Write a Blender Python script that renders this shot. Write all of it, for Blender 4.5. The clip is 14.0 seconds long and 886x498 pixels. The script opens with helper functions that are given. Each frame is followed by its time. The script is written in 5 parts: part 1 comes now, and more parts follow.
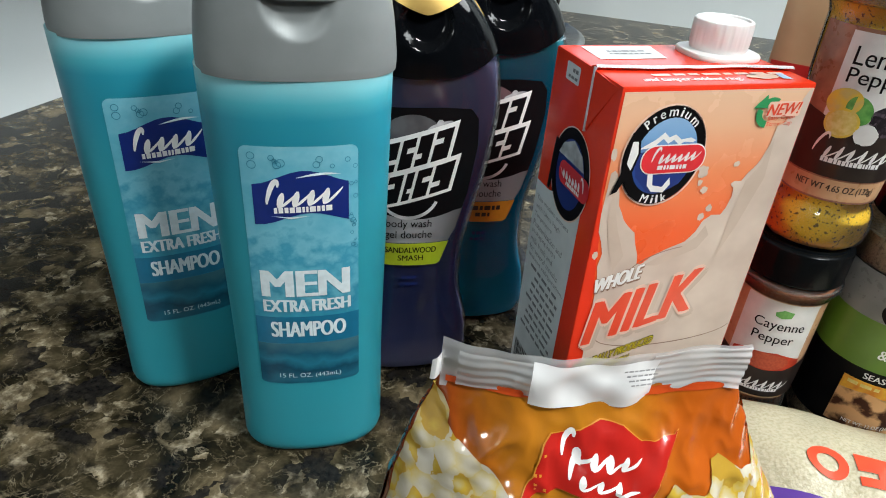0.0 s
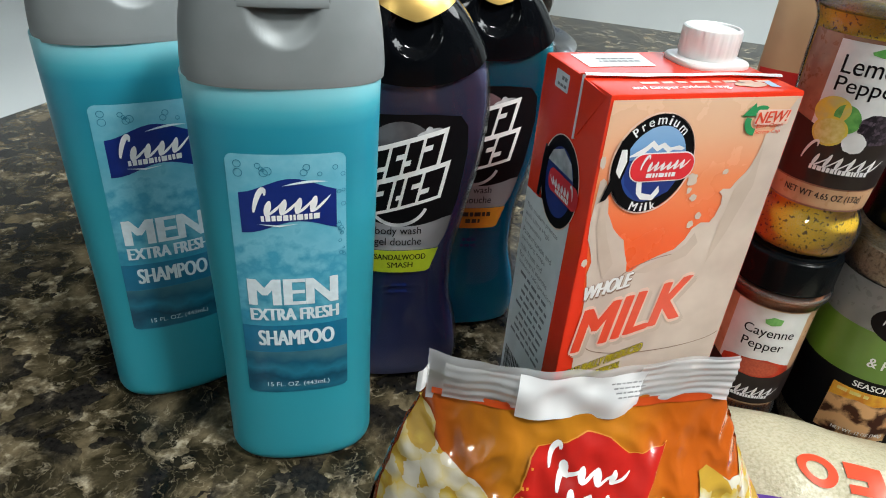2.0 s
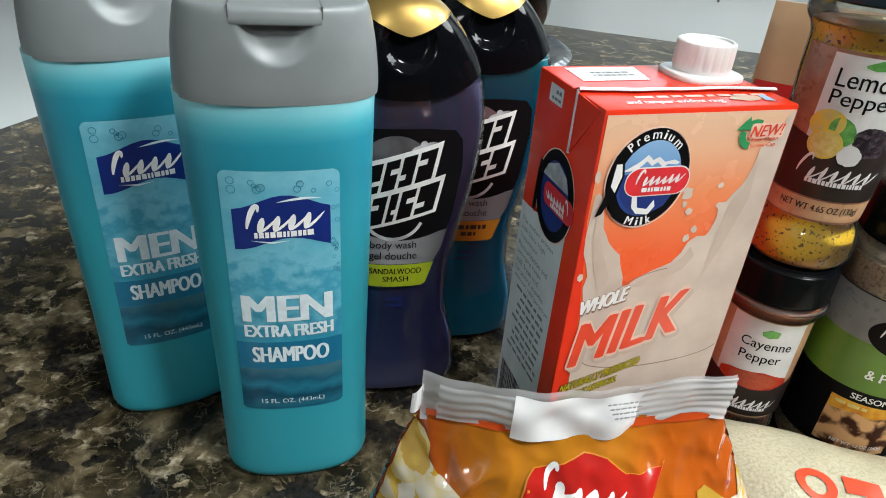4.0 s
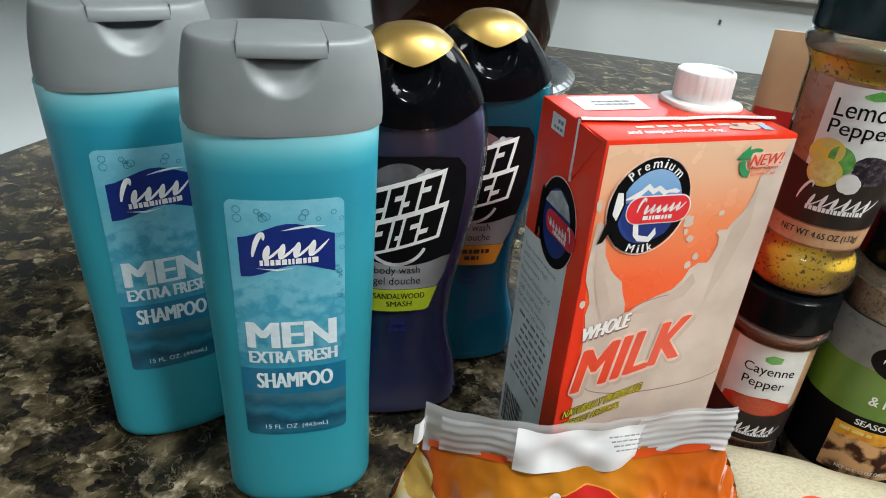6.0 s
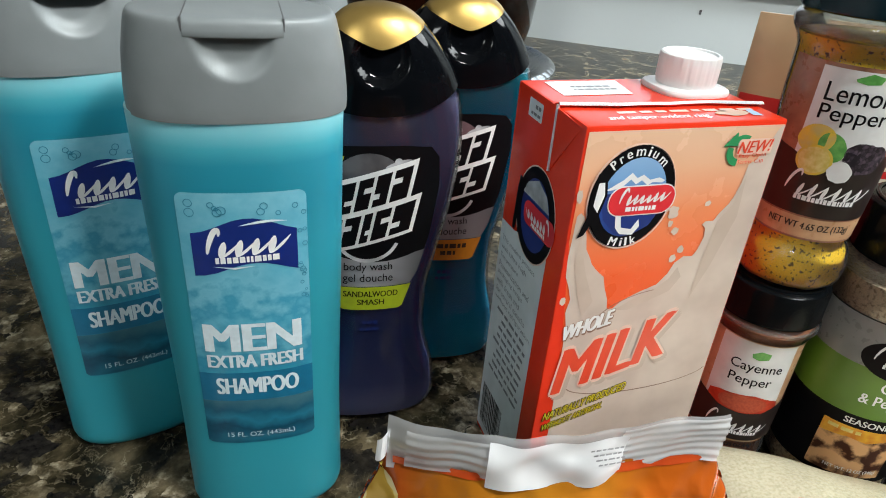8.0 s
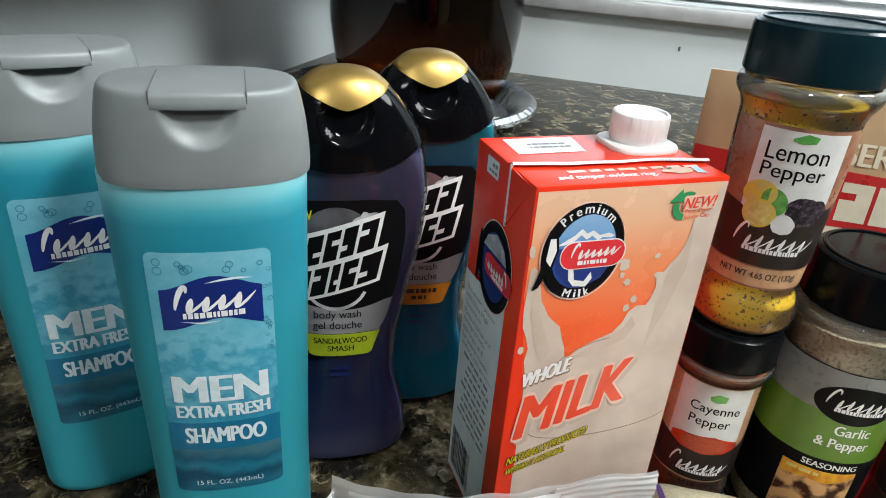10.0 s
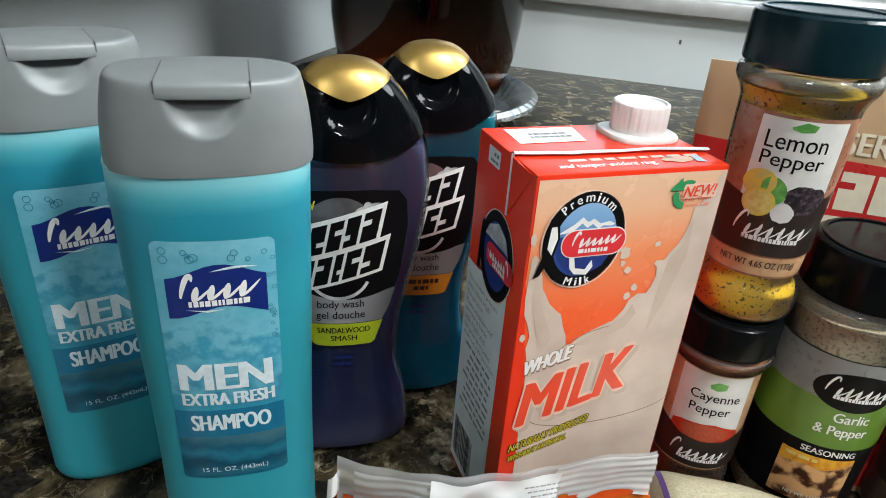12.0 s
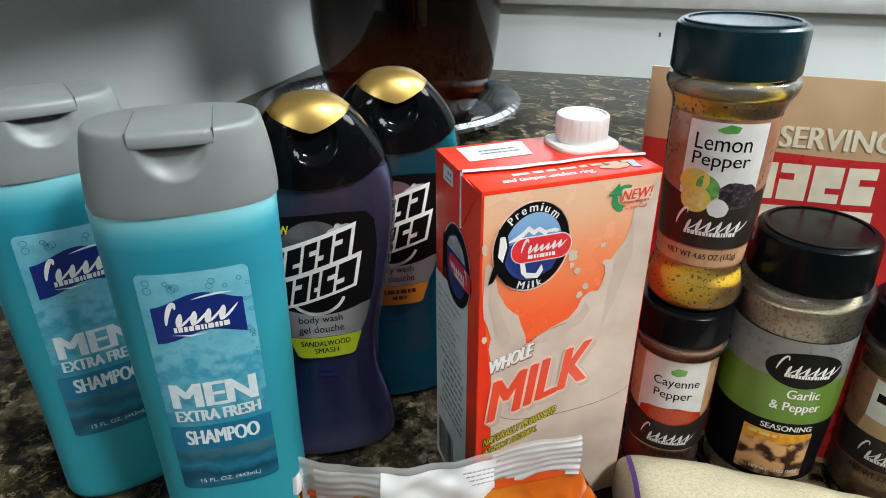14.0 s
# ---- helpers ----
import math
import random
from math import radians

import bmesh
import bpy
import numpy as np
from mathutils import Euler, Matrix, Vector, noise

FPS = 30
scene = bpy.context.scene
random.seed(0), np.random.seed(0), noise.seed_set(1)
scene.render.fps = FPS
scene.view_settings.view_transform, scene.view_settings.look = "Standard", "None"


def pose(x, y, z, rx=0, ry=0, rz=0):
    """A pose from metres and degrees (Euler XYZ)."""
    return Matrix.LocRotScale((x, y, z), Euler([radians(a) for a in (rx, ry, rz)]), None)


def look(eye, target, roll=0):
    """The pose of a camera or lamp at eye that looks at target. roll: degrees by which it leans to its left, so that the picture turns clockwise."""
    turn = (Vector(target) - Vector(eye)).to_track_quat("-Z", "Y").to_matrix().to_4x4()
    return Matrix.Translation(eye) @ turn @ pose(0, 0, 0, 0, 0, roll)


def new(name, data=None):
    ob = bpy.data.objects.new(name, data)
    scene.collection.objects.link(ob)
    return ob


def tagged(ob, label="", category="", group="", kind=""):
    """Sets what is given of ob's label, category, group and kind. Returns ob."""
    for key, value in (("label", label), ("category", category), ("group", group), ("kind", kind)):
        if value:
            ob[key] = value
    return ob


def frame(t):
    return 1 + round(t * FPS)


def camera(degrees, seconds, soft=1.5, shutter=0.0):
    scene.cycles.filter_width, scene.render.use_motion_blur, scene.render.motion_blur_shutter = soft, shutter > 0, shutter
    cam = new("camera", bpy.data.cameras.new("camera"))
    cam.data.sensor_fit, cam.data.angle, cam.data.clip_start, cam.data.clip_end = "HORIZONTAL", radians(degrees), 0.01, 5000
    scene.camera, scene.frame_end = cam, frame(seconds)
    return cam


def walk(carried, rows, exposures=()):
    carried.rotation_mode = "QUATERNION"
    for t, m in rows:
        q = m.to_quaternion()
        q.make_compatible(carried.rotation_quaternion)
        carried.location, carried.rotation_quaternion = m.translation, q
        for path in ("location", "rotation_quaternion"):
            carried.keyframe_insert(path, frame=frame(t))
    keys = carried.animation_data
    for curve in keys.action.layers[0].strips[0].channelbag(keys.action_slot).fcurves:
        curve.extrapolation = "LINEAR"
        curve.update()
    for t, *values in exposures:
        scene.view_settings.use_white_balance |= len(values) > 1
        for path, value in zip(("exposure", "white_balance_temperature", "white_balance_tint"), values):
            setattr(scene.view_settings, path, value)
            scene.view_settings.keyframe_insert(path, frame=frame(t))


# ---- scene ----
cam = camera(68.14, 14.0, soft=1.0)
PATH = [
    (0, (-0.12697, -0.20487, 0.25785), (0.00053, 0.20344, -0.00106), 4.27),
    (0.5, (-0.12604, -0.20518, 0.26006), (0.00468, 0.20496, 0.00571), 4.43),
    (1, (-0.12514, -0.20230, 0.25827), (0.00751, 0.20579, 0.00162), 4.64),
    (1.5, (-0.12477, -0.20291, 0.25831), (0.00729, 0.20549, 0.00186), 4.47),
    (2, (-0.12462, -0.20311, 0.25889), (0.00798, 0.20506, 0.00235), 4.58),
    (2.5, (-0.12544, -0.20347, 0.26132), (0.00526, 0.20724, 0.00787), 4.23),
    (3, (-0.12349, -0.20118, 0.26167), (0.01108, 0.20997, 0.01098), 4.17),
    (3.5, (-0.12441, -0.20199, 0.26155), (0.00851, 0.20906, 0.00981), 4.27),
    (4, (-0.12307, -0.20053, 0.26082), (0.01201, 0.21005, 0.00947), 4.38),
    (4.2, (-0.12259, -0.19805, 0.26636), (0.01082, 0.21773, 0.02278), 4.29),
    (6.3, (-0.12317, -0.20105, 0.26538), (0.01011, 0.21722, 0.02605), 4.16),
    (6.5, (-0.11926, -0.19638, 0.26533), (0.01874, 0.22079, 0.02674), 4.13),
    (7, (-0.11258, -0.18066, 0.25515), (0.03721, 0.22911, 0.01091), 5.30),
    (7.5, (-0.11405, -0.18402, 0.25701), (0.03392, 0.22636, 0.01269), 4.86),
    (8, (-0.11448, -0.18823, 0.25830), (0.03081, 0.22374, 0.01505), 4.51),
    (8.5, (-0.10686, -0.18866, 0.26742), (0.04568, 0.22870, 0.03820), 4.68),
    (8.7, (-0.10440, -0.18653, 0.27275), (0.05548, 0.23127, 0.04942), 4.58),
    (10.8, (-0.10500, -0.20104, 0.27375), (0.04273, 0.22006, 0.04824), 4.25),
    (11, (-0.10571, -0.19961, 0.27424), (0.04612, 0.21975, 0.04821), 4.36),
    (11.5, (-0.10545, -0.20002, 0.27321), (0.04429, 0.22056, 0.04807), 4.04),
    (12, (-0.10590, -0.19957, 0.27202), (0.04460, 0.21927, 0.04416), 4.14),
    (12.5, (-0.10454, -0.20272, 0.27208), (0.04092, 0.21667, 0.04195), 3.88),
    (13, (-0.08787, -0.20744, 0.27602), (0.06875, 0.20754, 0.04521), 2.92),
    (13.5, (-0.09231, -0.21565, 0.27692), (0.05422, 0.20153, 0.04350), 1.86),
    (14, (-0.09287, -0.22330, 0.28729), (0.05194, 0.19829, 0.06082), -0.15),
]
walk(cam, [(t, look(eye, target, roll)) for t, eye, target, roll in PATH])

# ---- world, sun, lamps ----
world = bpy.data.worlds.new("world")
scene.world = world
world.use_nodes = True
sky = world.node_tree.nodes.new("ShaderNodeTexSky")
sky.sky_type, sky.sun_disc = "NISHITA", False
sky.sun_elevation, sky.sun_rotation = radians(25), radians(200)
back = world.node_tree.nodes["Background"]
back.inputs["Strength"].default_value = 0.08
world.node_tree.links.new(sky.outputs[0], back.inputs["Color"])

ROOM = pose(0, 0, 0, 0, 0, -35)          # x along the rear wall, y towards it


def lamp(name, at, target, watts, size, colour):
    data = bpy.data.lights.new(name, "AREA")
    data.shape, data.size, data.energy, data.color = "DISK", size, watts, colour
    ob = new(name, data)
    ob.matrix_world = look(at, target)
    return ob


# Key lamp, out of view, placed from highlights and shadows.
lamp("unseen_lamp_light", (0.50, -0.75, 1.37), (0.08, 0.05, 0.05), 36, 0.30, (0.975, 1.0, 0.975))
# Unseen lamp added to brighten the rear wall's right side.
lamp("unseen_lamp_light", (1.35, -0.15, 1.37), (0.90, 0.62, 0.10), 66, 0.90, (0.93, 0.99, 1.0))
# Unseen fill added to lift the carton's left side.
lamp("unseen_lamp_light", (-1.1, -1.35, 1.37), (0.0, 0.05, 0.05), 16, 0.40, (0.95, 1.0, 0.99))
window_light = lamp("window_daylight", ROOM @ Vector((-0.03, 1.135, 0.6)), ROOM @ Vector((-0.03, 0.0, 0.3)), 2.2, 0.7, (0.78, 0.89, 1.0))


# ---- materials ----
def set_ramp(node, stops):
    els = node.color_ramp.elements
    els[0].position, els[0].color = stops[0][0], (*stops[0][1], 1)
    els[1].position, els[1].color = stops[-1][0], (*stops[-1][1], 1)
    for p, c in stops[1:-1]:
        els.new(p).color = (*c, 1)


def mat(name, c1, c2=None, scale=60.0, rough=0.5, metal=0.0, coat=0.0, bump=0.0, bscale=300.0, sss=0.0, detail=3.0, spread=(0.35, 0.65), rvar=0.025, spec=0.5):
    """A surface with two colours mixed by noise at scale (1/m), finer grain over it, and a fine relief."""
    m = bpy.data.materials.new(name)
    m.use_nodes = True
    nt = m.node_tree
    b = nt.nodes["Principled BSDF"]
    co = nt.nodes.new("ShaderNodeTexCoord")
    n1 = nt.nodes.new("ShaderNodeTexNoise")
    n1.inputs["Scale"].default_value, n1.inputs["Detail"].default_value = scale, detail
    nt.links.new(co.outputs["Object"], n1.inputs["Vector"])
    ramp = nt.nodes.new("ShaderNodeValToRGB")
    c2 = c2 or tuple(v * 0.88 for v in c1)
    ramp.color_ramp.elements[0].position, ramp.color_ramp.elements[1].position = spread
    ramp.color_ramp.elements[0].color, ramp.color_ramp.elements[1].color = (*c2, 1), (*c1, 1)
    nt.links.new(n1.outputs["Fac"], ramp.inputs["Fac"])
    nt.links.new(ramp.outputs["Color"], b.inputs["Base Color"])
    n2 = nt.nodes.new("ShaderNodeTexNoise")
    n2.inputs["Scale"].default_value, n2.inputs["Detail"].default_value = bscale, 4.0
    nt.links.new(co.outputs["Object"], n2.inputs["Vector"])
    mr = nt.nodes.new("ShaderNodeMapRange")
    mr.inputs["To Min"].default_value, mr.inputs["To Max"].default_value = max(0.02, rough - rvar), min(1.0, rough + rvar)
    nt.links.new(n2.outputs["Fac"], mr.inputs["Value"])
    nt.links.new(mr.outputs["Result"], b.inputs["Roughness"])
    b.inputs["Metallic"].default_value = metal
    b.inputs["Coat Weight"].default_value = coat
    b.inputs["Coat Roughness"].default_value = 0.08
    b.inputs["Specular IOR Level"].default_value = spec
    if sss:
        b.inputs["Subsurface Weight"].default_value = sss
        b.inputs["Subsurface Radius"].default_value = (0.2, 0.5, 0.6)
        b.inputs["Subsurface Scale"].default_value = 0.012
    if bump:
        bp = nt.nodes.new("ShaderNodeBump")
        bp.inputs["Strength"].default_value, bp.inputs["Distance"].default_value = bump, 0.001
        nt.links.new(n2.outputs["Fac"], bp.inputs["Height"])
        nt.links.new(bp.outputs["Normal"], b.inputs["Normal"])
    return m


def ramped(name, stops, axis="Z", rough=0.4, coat=0.0, wobble=0.0, wscale=40.0, sss=0.0, bump=0.0, bscale=300.0):
    """Printed or filled colours that change along one axis of the thing: stops are (metres, colour)."""
    m = mat(name, stops[0][1], rough=rough, coat=coat, sss=sss, bump=bump, bscale=bscale)
    nt = m.node_tree
    b = nt.nodes["Principled BSDF"]
    co = nt.nodes.new("ShaderNodeTexCoord")
    sep = nt.nodes.new("ShaderNodeSeparateXYZ")
    nt.links.new(co.outputs["Object"], sep.inputs[0])
    value = sep.outputs[axis]
    if wobble:
        nz = nt.nodes.new("ShaderNodeTexNoise")
        nz.inputs["Scale"].default_value, nz.inputs["Detail"].default_value = wscale, 5.0
        nt.links.new(co.outputs["Object"], nz.inputs["Vector"])
        ma = nt.nodes.new("ShaderNodeMath")
        ma.operation = "MULTIPLY_ADD"
        ma.inputs[1].default_value = wobble
        nt.links.new(nz.outputs["Fac"], ma.inputs[0])
        nt.links.new(value, ma.inputs[2])
        value = ma.outputs[0]
    lo, hi = stops[0][0], stops[-1][0]
    mr = nt.nodes.new("ShaderNodeMapRange")
    mr.inputs["From Min"].default_value, mr.inputs["From Max"].default_value = lo, hi
    nt.links.new(value, mr.inputs["Value"])
    ramp = nt.nodes.new("ShaderNodeValToRGB")
    set_ramp(ramp, [((v - lo) / (hi - lo), c) for v, c in stops])
    nt.links.new(mr.outputs["Result"], ramp.inputs["Fac"])
    nt.links.new(ramp.outputs["Color"], b.inputs["Base Color"])
    return m


def gel(name, stops, share=0.6):
    """A see-through coloured liquid in a glossy bottle."""
    m = ramped(name, stops, rough=0.05, wobble=0.01)
    b = m.node_tree.nodes["Principled BSDF"]
    for link in list(b.inputs["Roughness"].links):
        m.node_tree.links.remove(link)
    b.inputs["Roughness"].default_value = 0.05
    b.inputs["Transmission Weight"].default_value = share
    b.inputs["IOR"].default_value = 1.38
    return m


def clear(name, tint=(1, 1, 1), rough=0.04, gloss=1.0, haze=0.0):
    """Clear plastic or glass: see-through, with gloss where it is seen at a slant."""
    m = bpy.data.materials.new(name)
    m.use_nodes = True
    nt = m.node_tree
    nt.nodes.remove(nt.nodes["Principled BSDF"])
    tr, gl, mx = (nt.nodes.new("ShaderNodeBsdf" + k) for k in ("Transparent", "Glossy", "Transparent"))
    nt.nodes.remove(mx)
    mx, fr, ml = nt.nodes.new("ShaderNodeMixShader"), nt.nodes.new("ShaderNodeFresnel"), nt.nodes.new("ShaderNodeMath")
    tr.inputs["Color"].default_value = (*tint, 1)
    gl.inputs["Roughness"].default_value = rough
    fr.inputs["IOR"].default_value = 1.5
    ml.operation, ml.use_clamp = "MULTIPLY", True
    ml.inputs[1].default_value = gloss
    nt.links.new(fr.outputs[0], ml.inputs[0])
    nt.links.new(ml.outputs[0], mx.inputs[0])
    nt.links.new(tr.outputs[0], mx.inputs[1])
    nt.links.new(gl.outputs[0], mx.inputs[2])
    last = mx.outputs[0]
    if haze:
        df, hz = nt.nodes.new("ShaderNodeBsdfDiffuse"), nt.nodes.new("ShaderNodeMixShader")
        df.inputs["Color"].default_value = (0.93, 0.93, 0.94, 1)
        hz.inputs[0].default_value = haze
        nt.links.new(last, hz.inputs[1])
        nt.links.new(df.outputs[0], hz.inputs[2])
        last = hz.outputs[0]
    nt.links.new(last, nt.nodes["Material Output"].inputs["Surface"])
    return m


def stone(name):
    """Dark brown laminate with black and tan patches, like polished granite."""
    m = mat(name, (0.1, 0.1, 0.1), rough=0.22, rvar=0.05, bscale=150, spec=0.17)
    nt = m.node_tree
    b = nt.nodes["Principled BSDF"]
    co = nt.nodes.new("ShaderNodeTexCoord")

    def noise_fac(scale, detail=6.0, warp=0.0, dist=0.0):
        n = nt.nodes.new("ShaderNodeTexNoise")
        n.inputs["Scale"].default_value, n.inputs["Detail"].default_value = scale, detail
        n.inputs["Roughness"].default_value, n.inputs["Distortion"].default_value = 0.62, dist
        off = nt.nodes.new("ShaderNodeVectorMath")
        off.inputs[1].default_value = (warp, warp * 0.7, 0)
        nt.links.new(co.outputs["Object"], off.inputs[0])
        nt.links.new(off.outputs[0], n.inputs["Vector"])
        return n.outputs["Fac"]

    def ramp(fac, stops, constant=False):
        r = nt.nodes.new("ShaderNodeValToRGB")
        set_ramp(r, stops)
        nt.links.new(fac, r.inputs["Fac"])
        return r.outputs["Color"]

    def mix(fac, a, c):
        x = nt.nodes.new("ShaderNodeMix")
        x.data_type = "RGBA"
        nt.links.new(fac, x.inputs[0])
        nt.links.new(a, x.inputs[6])
        nt.links.new(c, x.inputs[7])
        return x.outputs[2]

    def chips(scale, warp):
        vo = nt.nodes.new("ShaderNodeTexVoronoi")
        nz, ad = nt.nodes.new("ShaderNodeTexNoise"), nt.nodes.new("ShaderNodeVectorMath")
        nz.inputs["Scale"].default_value, nz.inputs["Detail"].default_value = scale * 1.3, 5.0
        ad.operation = "MULTIPLY_ADD"
        ad.inputs[1].default_value = (1.3 / scale, 1.3 / scale, 0)
        vo.inputs["Scale"].default_value = scale
        nt.links.new(co.outputs["Object"], nz.inputs["Vector"])
        nt.links.new(nz.outputs["Color"], ad.inputs[0])
        nt.links.new(co.outputs["Object"], ad.inputs[2])
        nt.links.new(ad.outputs[0], vo.inputs["Vector"])
        sep = nt.nodes.new("ShaderNodeSeparateColor")
        nt.links.new(vo.outputs["Color"], sep.inputs[0])
        return sep.outputs[warp]

    def times(a, c):
        x = nt.nodes.new("ShaderNodeMix")
        x.data_type, x.blend_type = "RGBA", "MULTIPLY"
        x.inputs[0].default_value = 1.0
        nt.links.new(a, x.inputs[6])
        nt.links.new(c, x.inputs[7])
        return x.outputs[2]

    ground_c = ramp(noise_fac(30, 10, 0, 0.3), [(0.36, (0.005, 0.005, 0.004)), (0.46, (0.016, 0.0135, 0.008)), (0.54, (0.052, 0.042, 0.023)), (0.64, (0.15, 0.118, 0.068))])
    pale = ramp(noise_fac(140, 8, 3.1), [(0.34, (0.065, 0.050, 0.028)), (0.50, (0.17, 0.138, 0.085)), (0.64, (0.44, 0.38, 0.27))])
    patch = times(ramp(noise_fac(34, 9, 5.7, 0.4), [(0.49, (0, 0, 0)), (0.58, (1, 1, 1))]), ramp(chips(120, 0), [(0.42, (0, 0, 0)), (0.50, (0.92, 0.92, 0.92))]))
    veins = ramp(noise_fac(80, 10, 9.3, 0.5), [(0.482, (0, 0, 0)), (0.497, (0.5, 0.5, 0.5)), (0.503, (0.5, 0.5, 0.5)), (0.518, (0, 0, 0))])
    dark = times(ramp(noise_fac(22, 8, 14.2, 0.4), [(0.45, (0.15, 0.15, 0.15)), (0.54, (1, 1, 1))]), ramp(chips(60, 1), [(0.40, (0, 0, 0)), (0.47, (0.95, 0.95, 0.95))]))
    black = ramp(noise_fac(300, 3, 1.0), [(0.3, (0.004, 0.004, 0.005)), (0.8, (0.022, 0.02, 0.018))])
    c = mix(patch, ground_c, pale)
    c = mix(veins, c, pale)
    c = mix(dark, c, black)
    nt.links.new(c, b.inputs["Base Color"])
    return m


def clumps(name, stops, scale, rough=0.3, coat=0.3):
    """Printed picture of clumps: cells of different colour with darker rims."""
    m = mat(name, (0.5, 0.5, 0.5), rough=rough, coat=coat)
    nt = m.node_tree
    co, vo, nz, ad, ramp = (nt.nodes.new("ShaderNode" + k) for k in ("TexCoord", "TexVoronoi", "TexNoise", "VectorMath", "ValToRGB"))
    nz.inputs["Scale"].default_value = scale * 1.7
    vo.inputs["Scale"].default_value = scale
    ad.operation = "MULTIPLY_ADD"
    ad.inputs[1].default_value = (0.6 / scale,) * 3
    nt.links.new(co.outputs["Object"], nz.inputs["Vector"])
    nt.links.new(nz.outputs["Color"], ad.inputs[0])
    nt.links.new(co.outputs["Object"], ad.inputs[2])
    nt.links.new(ad.outputs[0], vo.inputs["Vector"])
    sep, mx = nt.nodes.new("ShaderNodeSeparateColor"), nt.nodes.new("ShaderNodeMath")
    nt.links.new(vo.outputs["Color"], sep.inputs[0])
    mx.operation = "MULTIPLY_ADD"
    mx.inputs[1].default_value = -0.55
    nt.links.new(vo.outputs["Distance"], mx.inputs[0])
    nt.links.new(sep.outputs[0], mx.inputs[2])
    set_ramp(ramp, stops)
    nt.links.new(mx.outputs[0], ramp.inputs["Fac"])
    nt.links.new(ramp.outputs["Color"], nt.nodes["Principled BSDF"].inputs["Base Color"])
    return m


